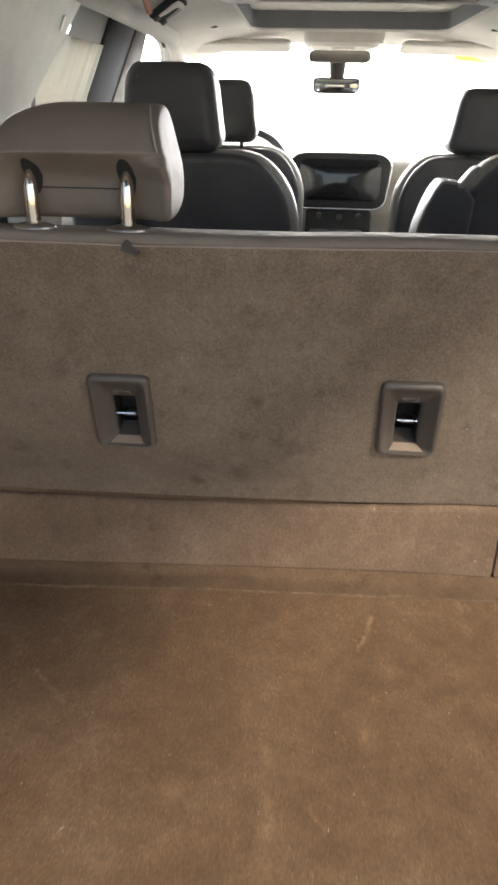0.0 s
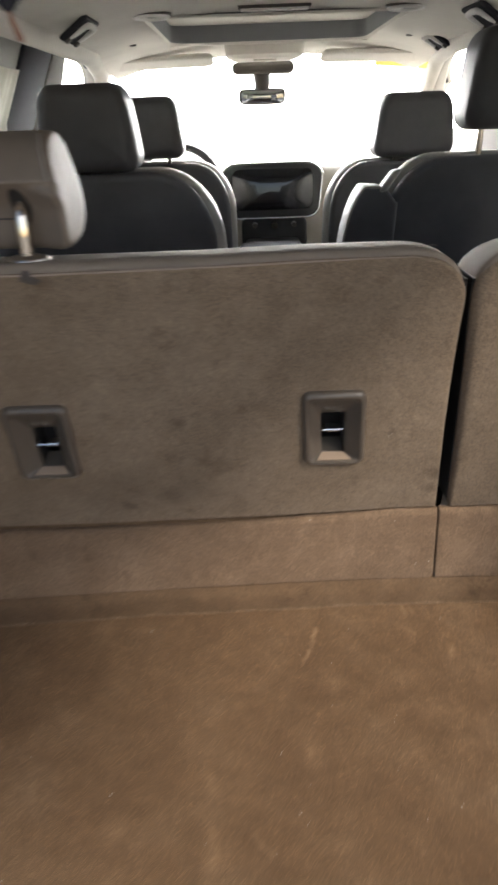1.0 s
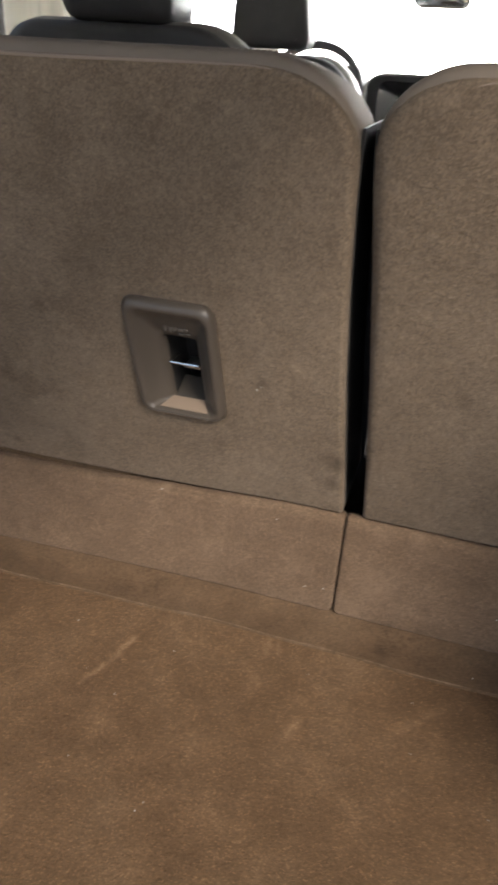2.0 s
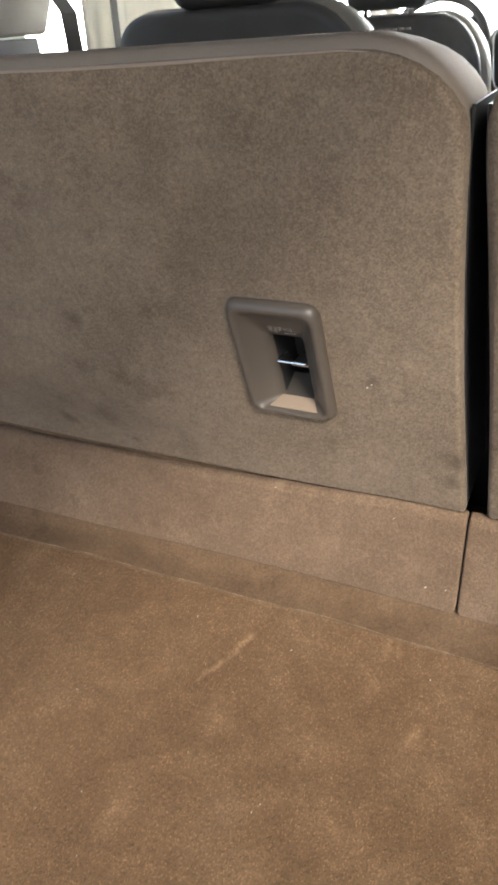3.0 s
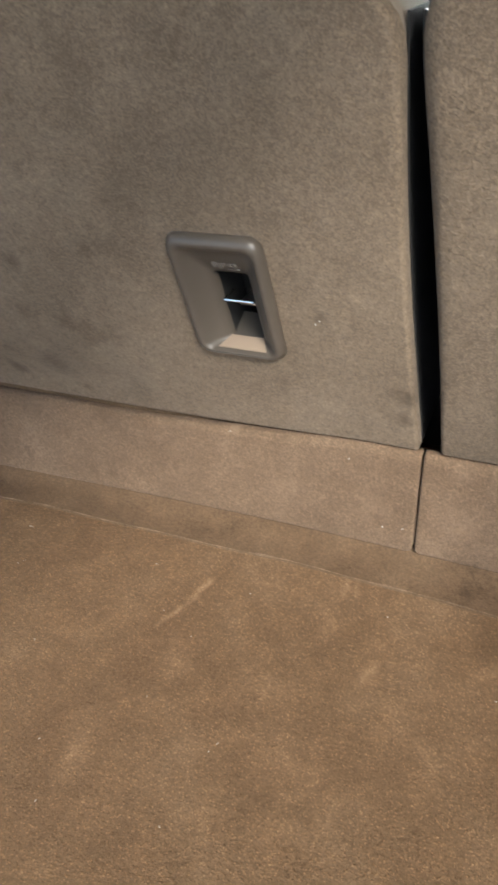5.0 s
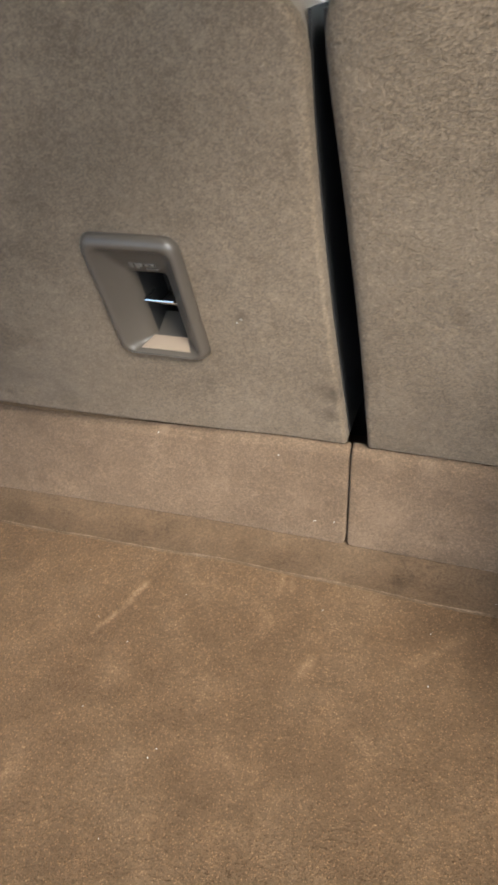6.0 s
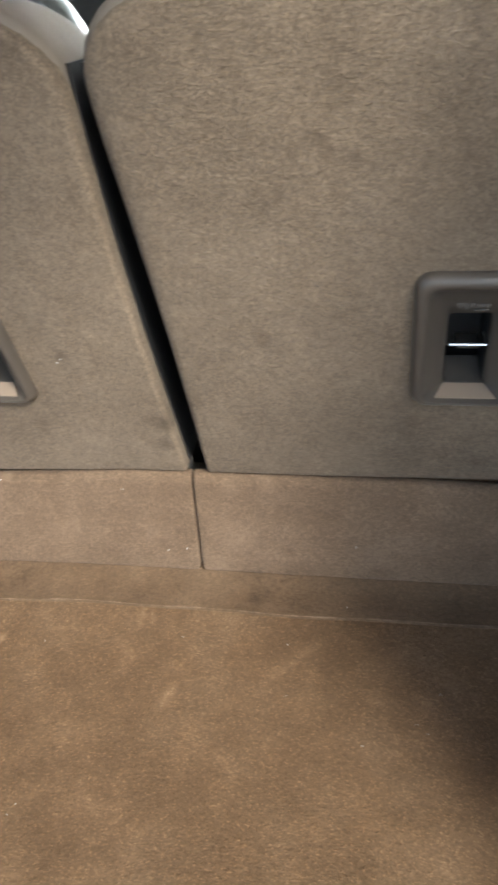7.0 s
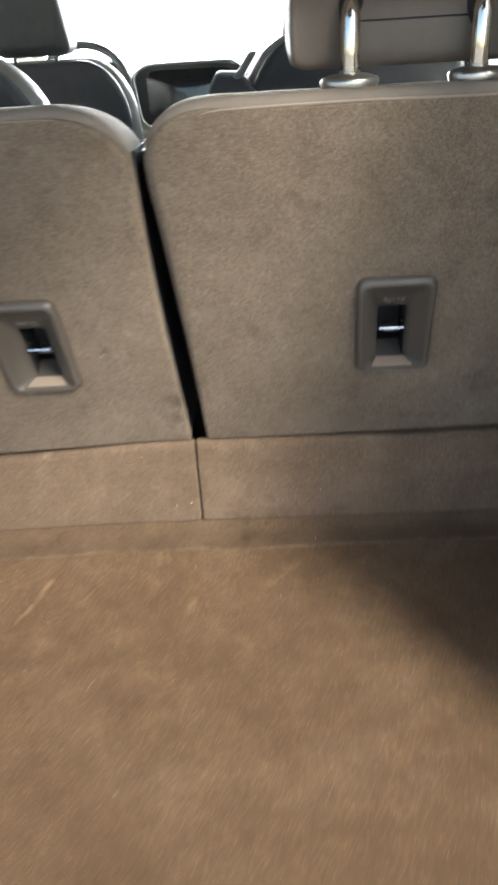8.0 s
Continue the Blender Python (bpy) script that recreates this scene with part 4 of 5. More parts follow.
    g = g[g[:, 1] < fz1 - 0.003 - 0.0062 * np.clip((abs(g[:, 0] - 0.166) - 0.10) / 0.18, 0, 1)]
    pile("flap_nap", fl, PILE_FLAP, g, lambda q: flap_at(q[:, 0], 0.001 + 0.0065 * (1 - np.sqrt(1 - np.clip((q[:, 1] - fz1 + 0.014) / 0.012, 0, 0.98) ** 2)), q[:, 1]), (0, -1, 0.05), 0.0011, 0.0017, 6)
    for a in anchors:
        anchor_cover(seat, a)
    cush = shape(rrect(w + 0.0085, 0.17, 0.006, 5, cx + (-0.00425 if in_left else 0.00425), -0.035), 0.13, 0.62, 0.006, 4)
    part("seat_cushion", cush, LEATHER_TAUPE, seat, "taupe leather seat cushion")
    return seat


left_seat = seat_back(-0.692, 0.163, 0.546, (0.075, 0.060), False, (-0.391, 0.0), "wide section of the folding rear seat with carpeted back")
seat_back(0.182, 0.692, 0.5465, (0.060, 0.050), True, (0.405,), "narrow section of the folding rear seat with carpeted back")
tab = [(-0.3725, 0.5285), (-0.3600, 0.5235), (-0.3480, 0.5205), (-0.3415, 0.5240), (-0.3395, 0.5275), (-0.3440, 0.5285), (-0.3520, 0.5345), (-0.3560, 0.5420), (-0.3625, 0.5440), (-0.3690, 0.5370)]
tab = [(-0.352 + 0.70 * (x + 0.356), 0.5325 + 0.78 * (z - 0.532)) for x, z in tab]
part("pull_tab", bend(shape(dense(tab, 0.004, True), -0.0055, -0.0015, 0.0014, 2), lambda p: leaned((p[0], p[1] - 0.0016 * math.sin((p[0] + p[2]) * 420), p[2]))), TAB, left_seat, "small crumpled dark fabric pull tab")
# made-up black sheets behind the gap block the light, save one slot
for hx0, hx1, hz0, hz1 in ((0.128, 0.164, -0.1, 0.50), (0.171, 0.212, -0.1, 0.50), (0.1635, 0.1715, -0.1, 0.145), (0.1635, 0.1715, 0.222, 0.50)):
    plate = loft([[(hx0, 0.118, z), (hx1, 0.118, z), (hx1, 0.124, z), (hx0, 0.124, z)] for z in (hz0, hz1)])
    part("gap_back_sheet", bend(plate, leaned), MATT_DARK, left_seat, "matt black sheet added behind the gap to block light")
rear_headrest(-0.418, 0.543, 0.5425, "taupe leather headrest raised on chrome posts")
rear_headrest(0.404, 0.550, 0.5480, "taupe leather headrest raised on chrome posts")
tagb = box(-0.552, -0.478, 0.03, 0.032, 0.50, 0.566, 0.0005, 1)
tagged(part("paper_tag", tagb, PAPER), "white paper tag tucked behind the seat back", "tag")


# ---- second row and front seats ----
def padded(outline, y0, y1, r, lean, z0, y_at):
    bm = shape(outline, y0, y1, r, 5)
    return bend(bm, lambda p: (p[0], p[1] + y_at - lean * (p[2] - z0), p[2]))


def bucket_seat(cx, y_at, top, half, hr_z0, hr_z1, hr_half, label, category_group, hr_dx=0.0, lean=0.22, posts=None):
    s_ = thing("bucket_seat", (cx, y_at, -0.26), label, "seat", category_group)
    zb = -0.10
    inb, outb = (0.15, 0.19), (0.10, 0.09)
    top_r = [inb, outb] if cx < 0 else [outb, inb]
    out = rrect(2 * half, top - zb, top_r + [(0.05, 0.05)] * 2, 9, cx, (top + zb) / 2)
    part("backrest", padded(out, 0.012, 0.13, 0.045, lean, top, y_at), LEATHER_RIM, s_, "pale grey leather bolsters")
    out2 = rrect(2 * half - 0.040, top - zb - 0.012, [(a * 0.92, c * 0.94) for a, c in top_r] + [(0.05, 0.05)] * 2, 9, cx, (top + zb) / 2)
    part("back_shell", padded(out2, -0.012, 0.08, 0.02, lean, top, y_at), LEATHER_DARK, s_, "dark leather back shell")
    cush = shape(rrect(2 * half - 0.04, 0.16, 0.05, 5, cx, -0.10), 0.13, 0.60, 0.05, 4)
    part("seat_cushion", bend(cush, lambda p: (p[0], p[1] + y_at, p[2])), LEATHER_DARK, s_, "dark leather seat cushion")
    part("base", box(cx - 0.2, cx + 0.2, y_at + 0.15, y_at + 0.55, -0.26, -0.17, 0.02), PLASTIC_BLACK, s_, "black plastic seat base")
    hx = cx + hr_dx
    H = hr_z1 - hr_z0
    ho = rrect(2 * hr_half, H, [(hr_half * 0.34, H * 0.26)] * 2 + [(hr_half * 0.30, H * 0.22)] * 2, 7, hx, (hr_z0 + hr_z1) / 2)
    hb = shape(ho, -0.005, 0.150, 0.034, 6)
    hz = (hr_z0 + hr_z1) / 2
    yo = y_at - lean * 0.5 * (hz - top)
    hb = bend(hb, lambda p: (hx + (p[0] - hx) * (1 - 0.10 * (p[2] - hz) / (H / 2)), p[1] + yo - 0.10 * (p[2] - hz), p[2]))
    hd = part("headrest", hb, LEATHER_DARK, s_, "dark leather head restraint", 50)
    for sx in (-1, 1):
        part("headrest_post", tube([(hx + sx * 0.07, yo + 0.045, top - 0.03), (hx + sx * 0.07, yo + 0.045, hr_z0 + 0.03)], 0.007, 10), posts or PLASTIC_GREY, s_, "grey post" if posts is None else "bright chrome post")
        rim = tube([(hx + sx * (hr_half - 0.012) * (1 - 0.10 * (z - hz) / (H / 2)), yo + 0.012 - 0.10 * (z - hz), z) for z in np.linspace(hr_z0 + 0.05, hr_z1 - 0.05, 8)], 0.0016, 6)
        part("piping", rim, LEATHER_RIM, hd, "pale piping")
    return s_


bucket_seat(-0.4485, 0.777, 0.580, 0.2865, 0.575, 0.757, 0.106, "dark leather second-row seat with lowered headrest", "second-row seats", hr_dx=-0.013)
right_mid = bucket_seat(0.480, 0.93, 0.582, 0.256, 0.632, 0.850, 0.112, "dark leather second-row seat with raised headrest and folded armrest", "second-row seats", hr_dx=0.060, posts=CHROME)
bucket_seat(-0.440, 1.83, 0.532, 0.29, 0.543, 0.750, 0.120, "dark leather front seat behind the steering wheel", "front seats", hr_dx=-0.020)
right_front = bucket_seat(0.490, 1.83, 0.518, 0.30, 0.520, 0.735, 0.138, "dark leather front seat before the dashboard", "front seats", hr_dx=0.018)
# folded armrest beside the right second-row seat, with a pale edge and a pale pad at its hinge
arm = [(0.270, -0.10), (0.270, 0.47), (0.240, 0.507), (0.228, 0.511), (0.188, 0.514), (0.180, 0.511), (0.166, 0.490), (0.151, 0.452), (0.139, 0.405), (0.130, 0.34), (0.126, 0.10), (0.126, -0.10)]
rest = part("armrest", bend(shape(arm, 0.915, 1.03, 0.010, 4), lambda p: (p[0], p[1] - 0.20 * (p[2] - 0.50), p[2])), LEATHER_DARK, right_mid, "dark leather armrest folded upright", 50)
part("piping", tube([(x + 0.003, 0.920 - 0.20 * (z - 0.50), z - 0.002) for x, z in arm[3:11]], 0.0035, 6), LEATHER_RIM, rest, "pale edge piping")
part("hinge_pad", bend(shape(rrect(0.020, 0.050, 0.008, 4, 0.246, 0.525), 0.905, 0.96, 0.008, 3), lambda p: (p[0] + 0.75 * (p[2] - 0.525), p[1], p[2])), LEATHER_RIM, right_mid, "pale grey pad at the armrest hinge")
btn = tube([(0.3775, 1.90 + 0.011 * math.cos(a), 0.580 + 0.015 * math.sin(a)) for a in [2 * math.pi * k / 20 for k in range(21)]], 0.0030, 6)
part("adjust_button", btn, STEEL, right_front, "bright ring of the headrest button")


# ---- dashboard, console, wheel, mirror ----
def dashboard():
    d = thing("dashboard", (0, 2.7, 0.2), "tan dashboard with a tall centre panel", "dashboard")
    prof = [(2.46, -0.05), (2.44, 0.20), (2.47, 0.36), (2.53, 0.42), (2.66, 0.452), (2.95, 0.448), (3.40, 0.405), (3.40, -0.05)]
    rings = [[(x, y + 0.05 * (x / 0.74) ** 2, z + 0.012 * math.exp(-((x + 0.40) / 0.16) ** 2)) for y, z in prof] for x in np.linspace(-0.73, 0.73, 25)]
    part("body", loft(rings), DASH_TAN, d, "matt tan dashboard top", 50)
    o = rrect(0.448, 0.228, [(0.085, 0.062)] * 2 + [(0.060, 0.046)] * 2, 7, 0.006, 0.368)
    st = part("centre_panel", bend(shape(o, 2.36, 2.52, 0.012, 4), lambda p: (0.014 + (p[0] - 0.014) * (1 + 0.55 * (p[2] - 0.42)), p[1] + 0.10 * (p[2] - 0.36), p[2])), PLASTIC_BLACK, d, "black centre panel")
    o2 = rrect(0.36, 0.172, 0.035, 5, 0.008, 0.374)
    part("screen", bend(shape(o2, 2.352, 2.37, 0.004, 3), lambda p: (p[0], p[1] + 0.10 * (p[2] - 0.36), p[2])), SCREEN, st, "dark glossy touch screen")
    ring = [(0.014 + (x - 0.014) * (1 + 0.55 * (z - 0.42)), 2.357 + 0.10 * (z - 0.36), z) for x, z in o]
    part("bezel_trim", tube(ring + ring[:1], 0.0048, 8), STEEL, st, "bright chrome trim round the panel")
    for k in (-0.075, 0.014, 0.103):
        part("knob", tube([(k, 2.335, 0.222), (k, 2.40, 0.222)], 0.016 if k == 0.014 else 0.011, 16), CHROME if k == 0.014 else PLASTIC_GREY, st, "round control knob")
    low = shape(rrect(0.30, 0.34, 0.03, 4, 0.014, 0.08), 2.38, 2.52, 0.012, 3)
    part("lower_panel", low, PLASTIC_BLACK, d, "black lower controls panel")
    return d


def console():
    c = thing("console", (0, 1.9, -0.26), "dark centre console with a padded armrest", "console")
    part("base", box(-0.12, 0.13, 1.50, 2.42, -0.26, 0.16, 0.02), PLASTIC_BLACK, c, "dark plastic console body")
    part("armrest", box(-0.141, 0.096, 1.48, 1.86, 0.165, 0.235, 0.022, 4), MATT_DARK, c, "dark padded armrest lid")


def steering_wheel():
    w = thing("steering_wheel", (-0.41, 2.28, 0.39), "dark leather steering wheel", "steering wheel")
    cx, cy, cz, R = -0.405, 2.26, 0.400, 0.180
    tilt = Matrix.Rotation(radians(-24), 3, "X")

    def at(a, r, d=0.0):
        v = tilt @ Vector((r * math.cos(a), d, r * math.sin(a)))
        return (cx + v.x, cy + v.y, cz + v.z)
    part("rim", tube([at(2 * math.pi * k / 48, R) for k in range(49)], 0.0145, 10), LEATHER_DARK, w, "dark leather rim")
    for a in (0.15, math.pi - 0.15, -math.pi / 2):
        part("spoke", tube([at(a, 0.04, 0.02), at(a, R * 0.98)], [0.022, 0.012], 8), PLASTIC_GREY, w)
    part("hub", tube([at(0, 0, 0.05), at(0, 0, 0.0), at(0, 0, -0.02)], [0.05, 0.065, 0.05], 20), PLASTIC_BLACK, w)
    part("column", tube([at(0, 0, 0.04), (cx, cy + 0.30, cz - 0.08)], 0.05, 12), PLASTIC_BLACK, w)
    part("binnacle", shape(rrect(0.30, 0.13, 0.05, 6, cx, 0.435), 2.42, 2.62, 0.03, 4), PLASTIC_BLACK, w, "dark instrument hood")


def mirror():
    m_ = thing("rear_mirror", (-0.01, 2.83, 0.90), "grey interior rear-view mirror on the windscreen", "mirror")
    part("housing", shape(rrect(0.225, 0.070, [(0.02, 0.018)] * 2 + [(0.035, 0.025)] * 2, 6, -0.018, 0.752), 2.80, 2.835, 0.012, 4), PLASTIC_GREY, m_, "grey plastic housing")
    part("glass", shape(rrect(0.205, 0.054, 0.016, 5, -0.018, 0.752), 2.797, 2.805, 0.002, 2), MIRROR, m_, "mirror glass")
    part("stem", tube([(-0.018, 2.825, 0.775), (-0.018, 2.83, 0.83), (-0.018, 2.84, 0.90)], [0.034, 0.040, 0.045], 14), PLASTIC_GREY, m_)
    part("camera_pod", shape(rrect(0.29, 0.05, 0.022, 5, -0.012, 0.872), 2.74, 2.83, 0.018, 4), PLASTIC_GREY, m_, "grey sensor pod")
    o = thing("overhead_console", (-0.01, 2.6, 0.91), "light grey overhead console above the mirror", "overhead console")
    bm = loft([[(x, y, z) for x, y in rrect(w, h, 0.06, 6, -0.012, 2.56)] for w, h, z in ((0.34, 0.34, 0.945), (0.33, 0.33, 0.905), (0.27, 0.27, 0.892))])
    part("body", bm, HEADLINER, o)
    part("lamp", box(-0.06, 0.04, 2.50, 2.54, 0.886, 0.893, 0.003, 2), PLASTIC_BEIGE, o, "pale map lamp lens")


def visor(x0, x1):
    v = thing("sun_visor", ((x0 + x1) / 2, 2.5, 0.9), "light grey fabric sun visor folded to the roof", "sun visor", "sun visors")
    cx = (x0 + x1) / 2
    bm = loft([[(x, y, z + 0.0) for x, y in rrect((x1 - x0) - k, 0.17 - k, 0.03, 5, cx, 2.52)] for k, z in ((0.012, 0.890), (0.0, 0.896), (0.0, 0.904), (0.012, 0.910))])
    bend(bm, lambda p: (p[0], p[1], p[2] - 0.14 * (p[1] - 2.52) - 0.05 * (abs(p[0]) - 0.45) ** 2 - 0.02 * (abs(p[0]) - 0.24)))
    part("flap", bm, HEADLINER, v)
    part("hinge_rod", tube([(x0 + 0.03, 2.60, 0.880), (x1 - 0.03, 2.60, 0.880)], 0.005, 8), PLASTIC_BEIGE, v)


def grab_handle(x, y, z):
    """A plate on the sloping roof rail with a pale folding loop on it."""
    h = thing("grab_handle", (x, y, z), "pale folding grab handle on a dark plate on the roof rail", "grab handle", "grab handles")
    s = -1 if x > 0 else 1

    def on(u, v, d):        # u: up the slope towards the middle, v: along the car, d: off the plate
        return (x + s * (0.82 * u + 0.57 * d), y + v, z + 0.57 * u - 0.82 * d)
    part("base", bend(box(-0.046, 0.046, -0.085, 0.085, 0.0, 0.014, 0.006, 3), lambda p: on(*p)), MATT_DARK, h, "dark mounting plate")
    loop = [(-0.036, -0.050, 0.012), (-0.010, -0.051, 0.017), (0.020, -0.050, 0.019), (0.030, -0.041, 0.020), (0.032, 0.0, 0.020), (0.030, 0.041, 0.020), (0.020, 0.050, 0.019), (-0.010, 0.051, 0.017), (-0.036, 0.050, 0.012)]
    part("grip", tube([on(*p) for p in loop], [0.005, 0.006, 0.0075, 0.008, 0.008, 0.008, 0.0075, 0.006, 0.005], 10), PAPER, h, "glossy pale plastic grip")
    for v in (-0.052, 0.052):
        part("hinge", bend(box(-0.044, -0.026, v - 0.011, v + 0.011, 0.012, 0.021, 0.003, 2), lambda p: on(*p)), PLASTIC_GREY, h, "grey hinge block")


dashboard()
console()
steering_wheel()
mirror()
visor(-0.70, -0.235)
visor(0.235, 0.70)
grab_handle(-0.548, 1.27, 0.908)
grab_handle(0.548, 1.27, 0.908)
grab_handle(0.604, 2.02, 0.913)

film = bmesh.new()
film_y = lambda x, z: 3.05 - (z - 0.70) / 0.225 * 0.31 - 0.06 * (x / 0.72) ** 2 - 0.012
loft([[(x, film_y(x, z), z), (x, film_y(x, z + 0.03), z + 0.03), (x, film_y(x, z + 0.03) + 0.002, z + 0.03), (x, film_y(x, z) + 0.002, z)] for x, z in ((0.51, 0.866), (0.60, 0.858), (0.70, 0.850), (0.785, 0.840))], bm=film)
tagged(part("windscreen_sticker", film, YELLOW), "yellow strip stuck along the top of the windscreen", "sticker")


def roof_fittings():
    def disc(cx, cy, z, n, steps, cap=True):
        return loft([[(cx + r * math.cos(a), cy + r * math.sin(a), z + k) for a in [2 * math.pi * i / n for i in range(n)]] for r, k in steps], cap, cap)
    for sx in (-1, 1):
        cx, cy = sx * 0.366, 1.425
        z = roof_z(cx, cy)
        v = thing("roof_vent", (cx, cy, z), "round white roof air vent with a dark core", "air vent", "roof vents")
        part("seat_ring", disc(cx, cy, z, 32, ((0.0600, 0.004), (0.0595, -0.003), (0.0565, -0.0035), (0.0560, 0.004)), False), PLASTIC_GREY, v, "thin grey outer ring")
        part("ring", disc(cx, cy, z, 32, ((0.0555, 0.004), (0.0545, -0.006), (0.048, -0.0105), (0.036, -0.0095), (0.027, -0.005), (0.0255, 0.006)), False), PAPER, v, "white ring")
        part("core", disc(cx, cy, z, 24, ((0.0250, 0.002), (0.0240, -0.003), (0.010, -0.0065), (0.006, -0.0065))), PLASTIC_BLACK, v, "dark vent core")
        bx_, zz = sx * 0.515, roof_z(0.515, 2.055)
        b_ = thing("coat_button", (bx_, 2.055, zz), "small grey roof fastener", "fastener", "roof fasteners")
        part("cap", disc(bx_, 2.055, zz, 14, ((0.015, 0.002), (0.014, -0.003), (0.007, -0.005))), PLASTIC_GREY, b_)
    cx, cy = -0.012, 1.410
    z = roof_z(cx, cy)
    l_ = thing("roof_lamp", (cx, cy, z), "slim white roof lamp behind the sunroof", "roof lamp")
    part("housing", box(cx - 0.104, cx + 0.104, cy - 0.026, cy + 0.026, z - 0.008, z + 0.004, 0.004, 3), PLASTIC_GREY, l_, "grey housing")
    part("lens", box(cx - 0.096, cx + 0.096, cy - 0.019, cy + 0.019, z - 0.0125, z - 0.0075, 0.002, 2), PAPER, l_, "white lens")


def hanging_strap():
    """Dark webbing hanging from the roof over the loading area, folded to a point, with a short leather tag at its end."""
    x, y, top = -0.317, -0.140, 0.957
    st = thing("hanging_strap", (x, y, top), "dark webbing strap hanging from the roof with a brown leather tag", "strap")
    # half width and thickness down the webbing
    rows = [(0.955, 0.014, 0.0015), (0.90, 0.0145, 0.0015), (0.855, 0.0165, 0.003), (0.828, 0.0200, 0.005), (0.812, 0.0205, 0.006), (0.800, 0.0175, 0.006), (0.791, 0.0125, 0.0055), (0.784, 0.0065, 0.004), (0.780, 0.0025, 0.0022)]
    web = loft([[(x - 0.004 + 0.05 * (z - 0.78) + w * math.cos(a), y + t * math.sin(a) + 0.002 * math.sin(z * 60), z) for a in [2 * math.pi * i / 16 for i in range(16)]] for z, w, t in rows])
    part("webbing", web, MATT_DARK, st, "dark grey folded webbing", 60)
    tag = tube([(x - 0.004, y, 0.784), (x - 0.003, y - 0.0005, 0.776), (x - 0.0005, y, 0.768), (x + 0.003, y, 0.7585), (x + 0.0035, y, 0.7565)], [0.0018, 0.0024, 0.0029, 0.0034, 0.0022], 10)
    part("leather_tag", tag, CORD, st, "short brown leather tag")
    part("roof_anchor", loft([[(x + r * math.cos(a), y + r * math.sin(a), z) for a in [2 * math.pi * i / 20 for i in range(20)]] for r, z in ((0.019, top + 0.004), (0.018, top - 0.006), (0.010, top - 0.010))]), PLASTIC_GREY, st, "grey roof anchor button")


hanging_strap()


roof_fittings()


# ---- left side: curtain, belt, cord ----
def curtain(x, y0, y1, z0, z1, name="curtain"):
    n, k = 60, 8
    rows = []
    for j in range(k):
        v = j / (k - 1)
        row = []
        for i in range(n):
            u = i / (n - 1)
            fold = (1.15 - 0.9 * u) * 0.007 * math.sin(u * 34 + 1.2 * math.sin(v * 2 + u * 5)) * (0.5 + 0.5 * v) + 0.003 * math.sin(u * 71 + v) * (1 - 0.7 * u)
            z = z1 + (z0 - z1) * v + 0.005 * math.sin(u * 20) * (1 - u)
            px, py = -(min(0.752, 0.740 - 0.457 * (z - 0.687)) + x) + 1.5 * fold, y0 + (y1 - y0) * u + 0.05 * (1 - v) * (1 - u)
            row.append((-0.15 + 1.22 * (px + 0.15), 1.22 * py + 0.20, 1.22 * z - 0.152))
        rows.append(row)
    bm = loft(rows, False, False, False)
    c = tagged(part(name, bm, CURTAIN), "pale gathered cloth sunshade over the rear door window", "curtain")
    s = c.modifiers.new("thickness", "SOLIDIFY")
    s.thickness = 0.0015
    return c


curtain(0.006, 0.56, 1.115, 0.38, 0.806)
def belt(points, half, name_label):
    rings = []
    for p in points:
        x, y, z = p
        rings.append([(x - 0.0008, y - half, z), (x - 0.0008, y + half, z), (x + 0.0008, y + half, z), (x + 0.0008, y - half, z)])
    tagged(part("seat_belt", loft(rings), BELT), name_label, "seat belt", "seat belts")


belt([(-0.708, 0.650, 0.30), (-0.700, 0.640, 0.55), (-0.696, 0.634, 0.585), (-0.730, 0.642, 0.625), (-0.762, 0.650, 0.665)], 0.022, "grey woven seat belt hanging beside the rear pillar")
belt([(-0.872, 1.020, 0.395), (-0.868, 1.020, 0.58), (-0.850, 1.000, 0.683), (-0.766, 0.925, 0.783), (-0.735, 0.900, 0.82)], 0.013, "dark seat belt running up before the cloth sunshade")
# small clip on the rear pillar trim
clip = shape(rrect(0.013, 0.032, 0.006, 4, 0.0, 0.0), -0.003, 0.003, 0.002, 2)
lean_m = Matrix.Translation((-0.674, 0.733, 0.821)) @ Matrix.Rotation(radians(24.5), 4, "Y") @ Matrix.Rotation(radians(90), 4, "Z")
bend(clip, lambda p: lean_m @ Vector(p))
tagged(part("trim_clip", clip, PAPER), "small pale clip on the beige rear pillar trim", "clip")


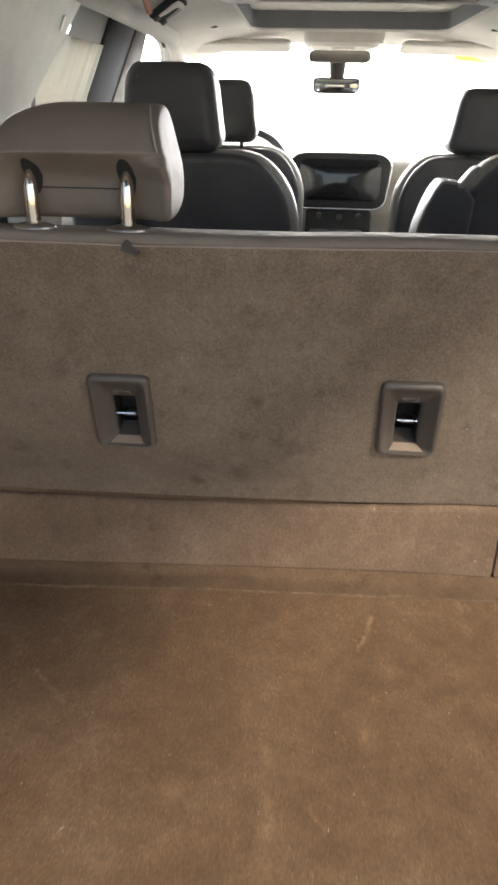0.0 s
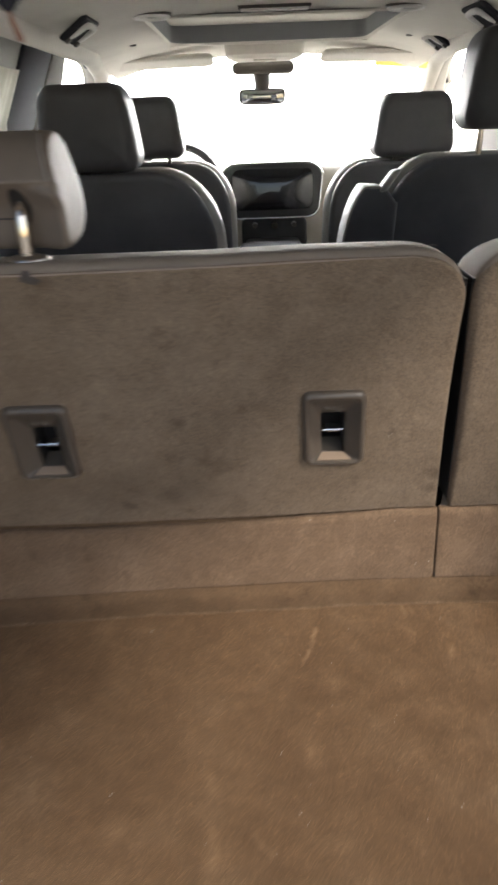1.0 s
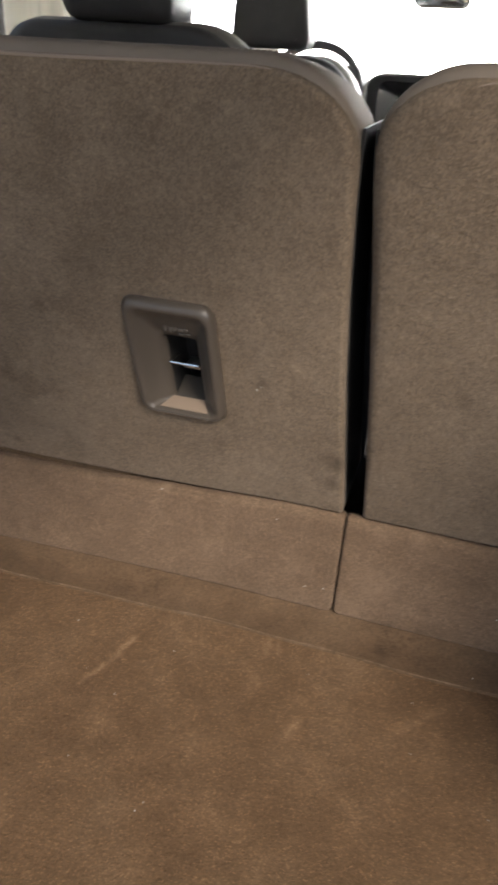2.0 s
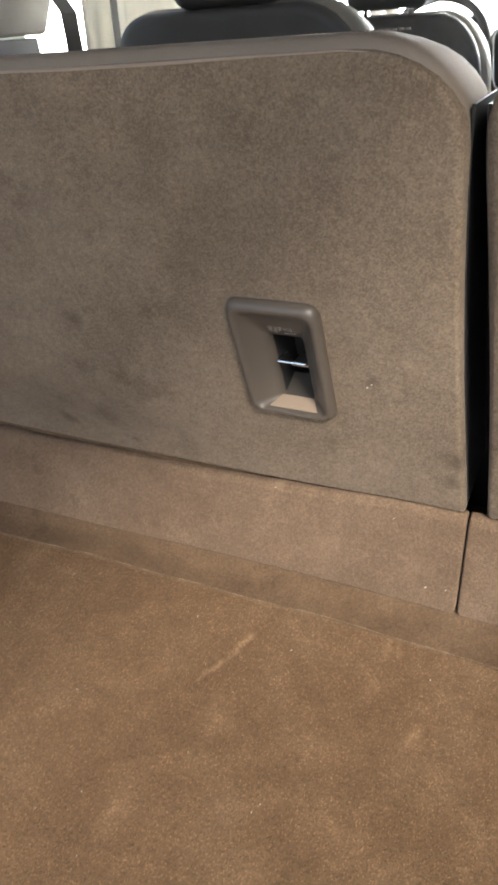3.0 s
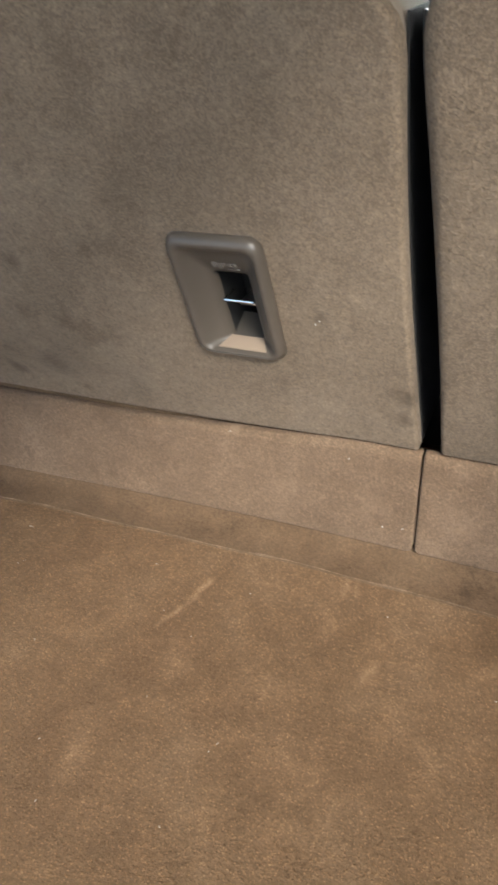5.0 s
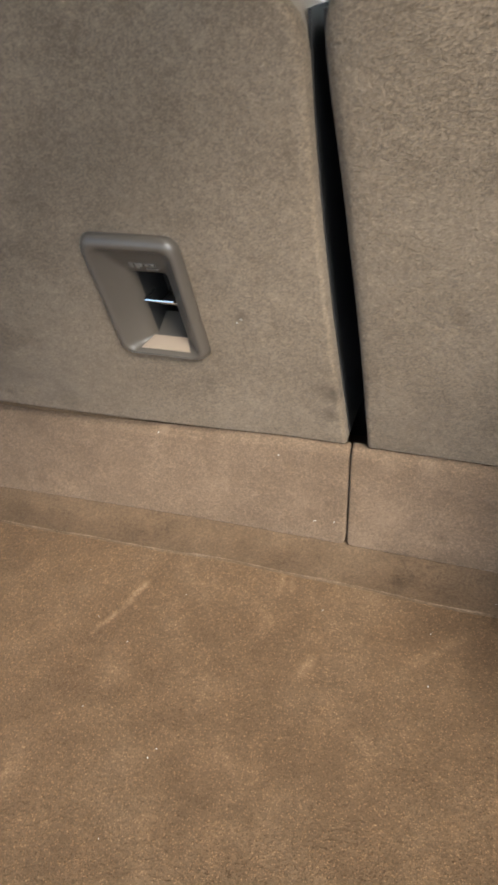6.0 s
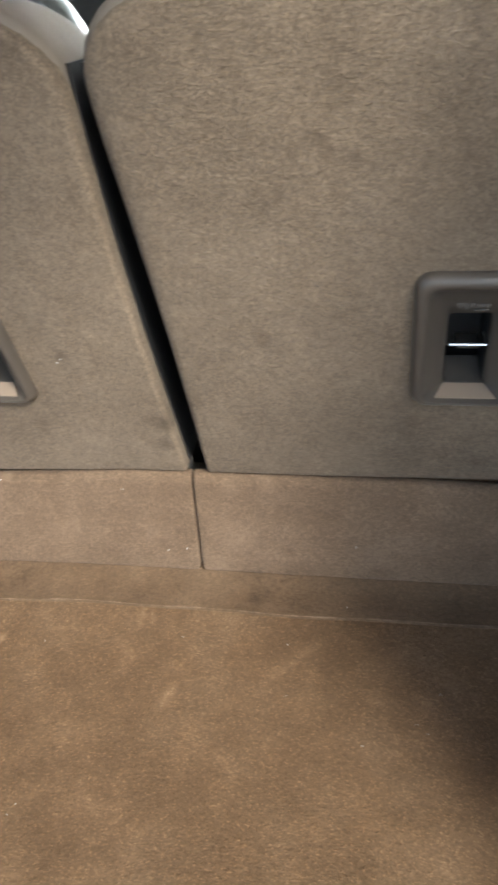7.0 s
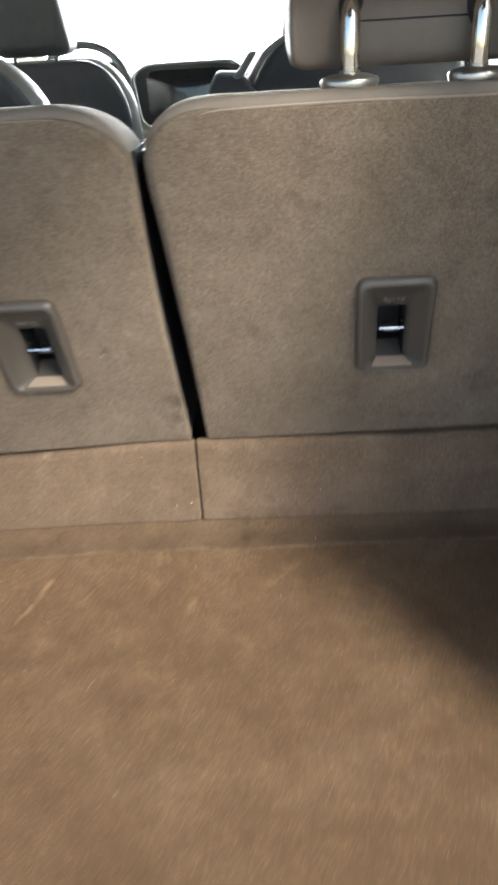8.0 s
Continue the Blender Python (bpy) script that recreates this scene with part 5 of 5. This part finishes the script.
# ---- lint on the carpet ----
LINT_FLOOR = [(-0.269, -0.087), (-0.244, -0.142), (-0.094, -0.091), (-0.013, -0.165), (-0.021, -0.238), (0.055, -0.265), (-0.088, -0.307), (-0.058, -0.352), (-0.159, -0.222), (-0.072, -0.387), (0.046, -0.333),
              (0.319, -0.030), (0.263, -0.079), (0.404, -0.122), (0.454, -0.123), (0.381, -0.154), (0.390, -0.162), (0.020, -0.096), (0.059, -0.256), (0.335, -0.178), (0.267, -0.136), (-0.240, -0.136)]
LINT_TAIL = [(-0.379, -0.453), (-0.283, -0.356), (-0.175, -0.419), (-0.101, -0.432), (-0.063, -0.398), (-0.116, -0.335), (-0.185, -0.549), (-0.389, -0.303), (-0.075, -0.479), (-0.440, -0.407)]
LINT_SEAT = [(-0.029, 0.138), (0.098, 0.132), (0.134, 0.053), (0.154, 0.056), (0.327, 0.069), (-0.140, 0.274), (0.079, 0.288), (0.075, 0.284)]


def lint():
    rnd = random.Random(7)
    bm = bmesh.new()
    spots = LINT_FLOOR + LINT_TAIL + [(rnd.uniform(-0.5, 0.55), rnd.uniform(-0.6, -0.05)) for _ in range(12)]
    for i, (x, y) in enumerate(spots):
        long = 0.0052 if i == 0 else 0.0042 if i == len(LINT_FLOOR) else rnd.choice((0.0006, 0.0008, 0.0010, 0.0015))
        a = 0.15 if i == 0 else rnd.uniform(0, math.pi)
        w = rnd.uniform(0.0003, 0.00055)
        dx, dy = math.cos(a) * long / 2, math.sin(a) * long / 2
        z = 0.0012 if y < -0.045 else 0.0042
        tube([(x - dx, y - dy, z), (x + 0.2 * dy, y - 0.2 * dx, z + 0.001), (x + dx, y + dy, z)], w / 2, 4, bm)
    for x, z in LINT_SEAT:      # specks that cling to the seat's carpet
        y = -0.0095 if z < 0.145 else 0.0035 - LEAN * (z - 0.143)
        a, long = rnd.uniform(0, math.pi), rnd.choice((0.0010, 0.0014, 0.0020))
        dx, dz = math.cos(a) * long / 2, math.sin(a) * long / 2
        tube([(x - dx, y, z - dz), (x + 0.3 * dz, y - 0.0005, z - 0.3 * dx), (x + dx, y, z + dz)], 0.0003, 4, bm)
    tagged(part("lint", bm, LINT), "scattered white lint and crumbs on the cargo carpet", "lint", kind="stuff")


lint()
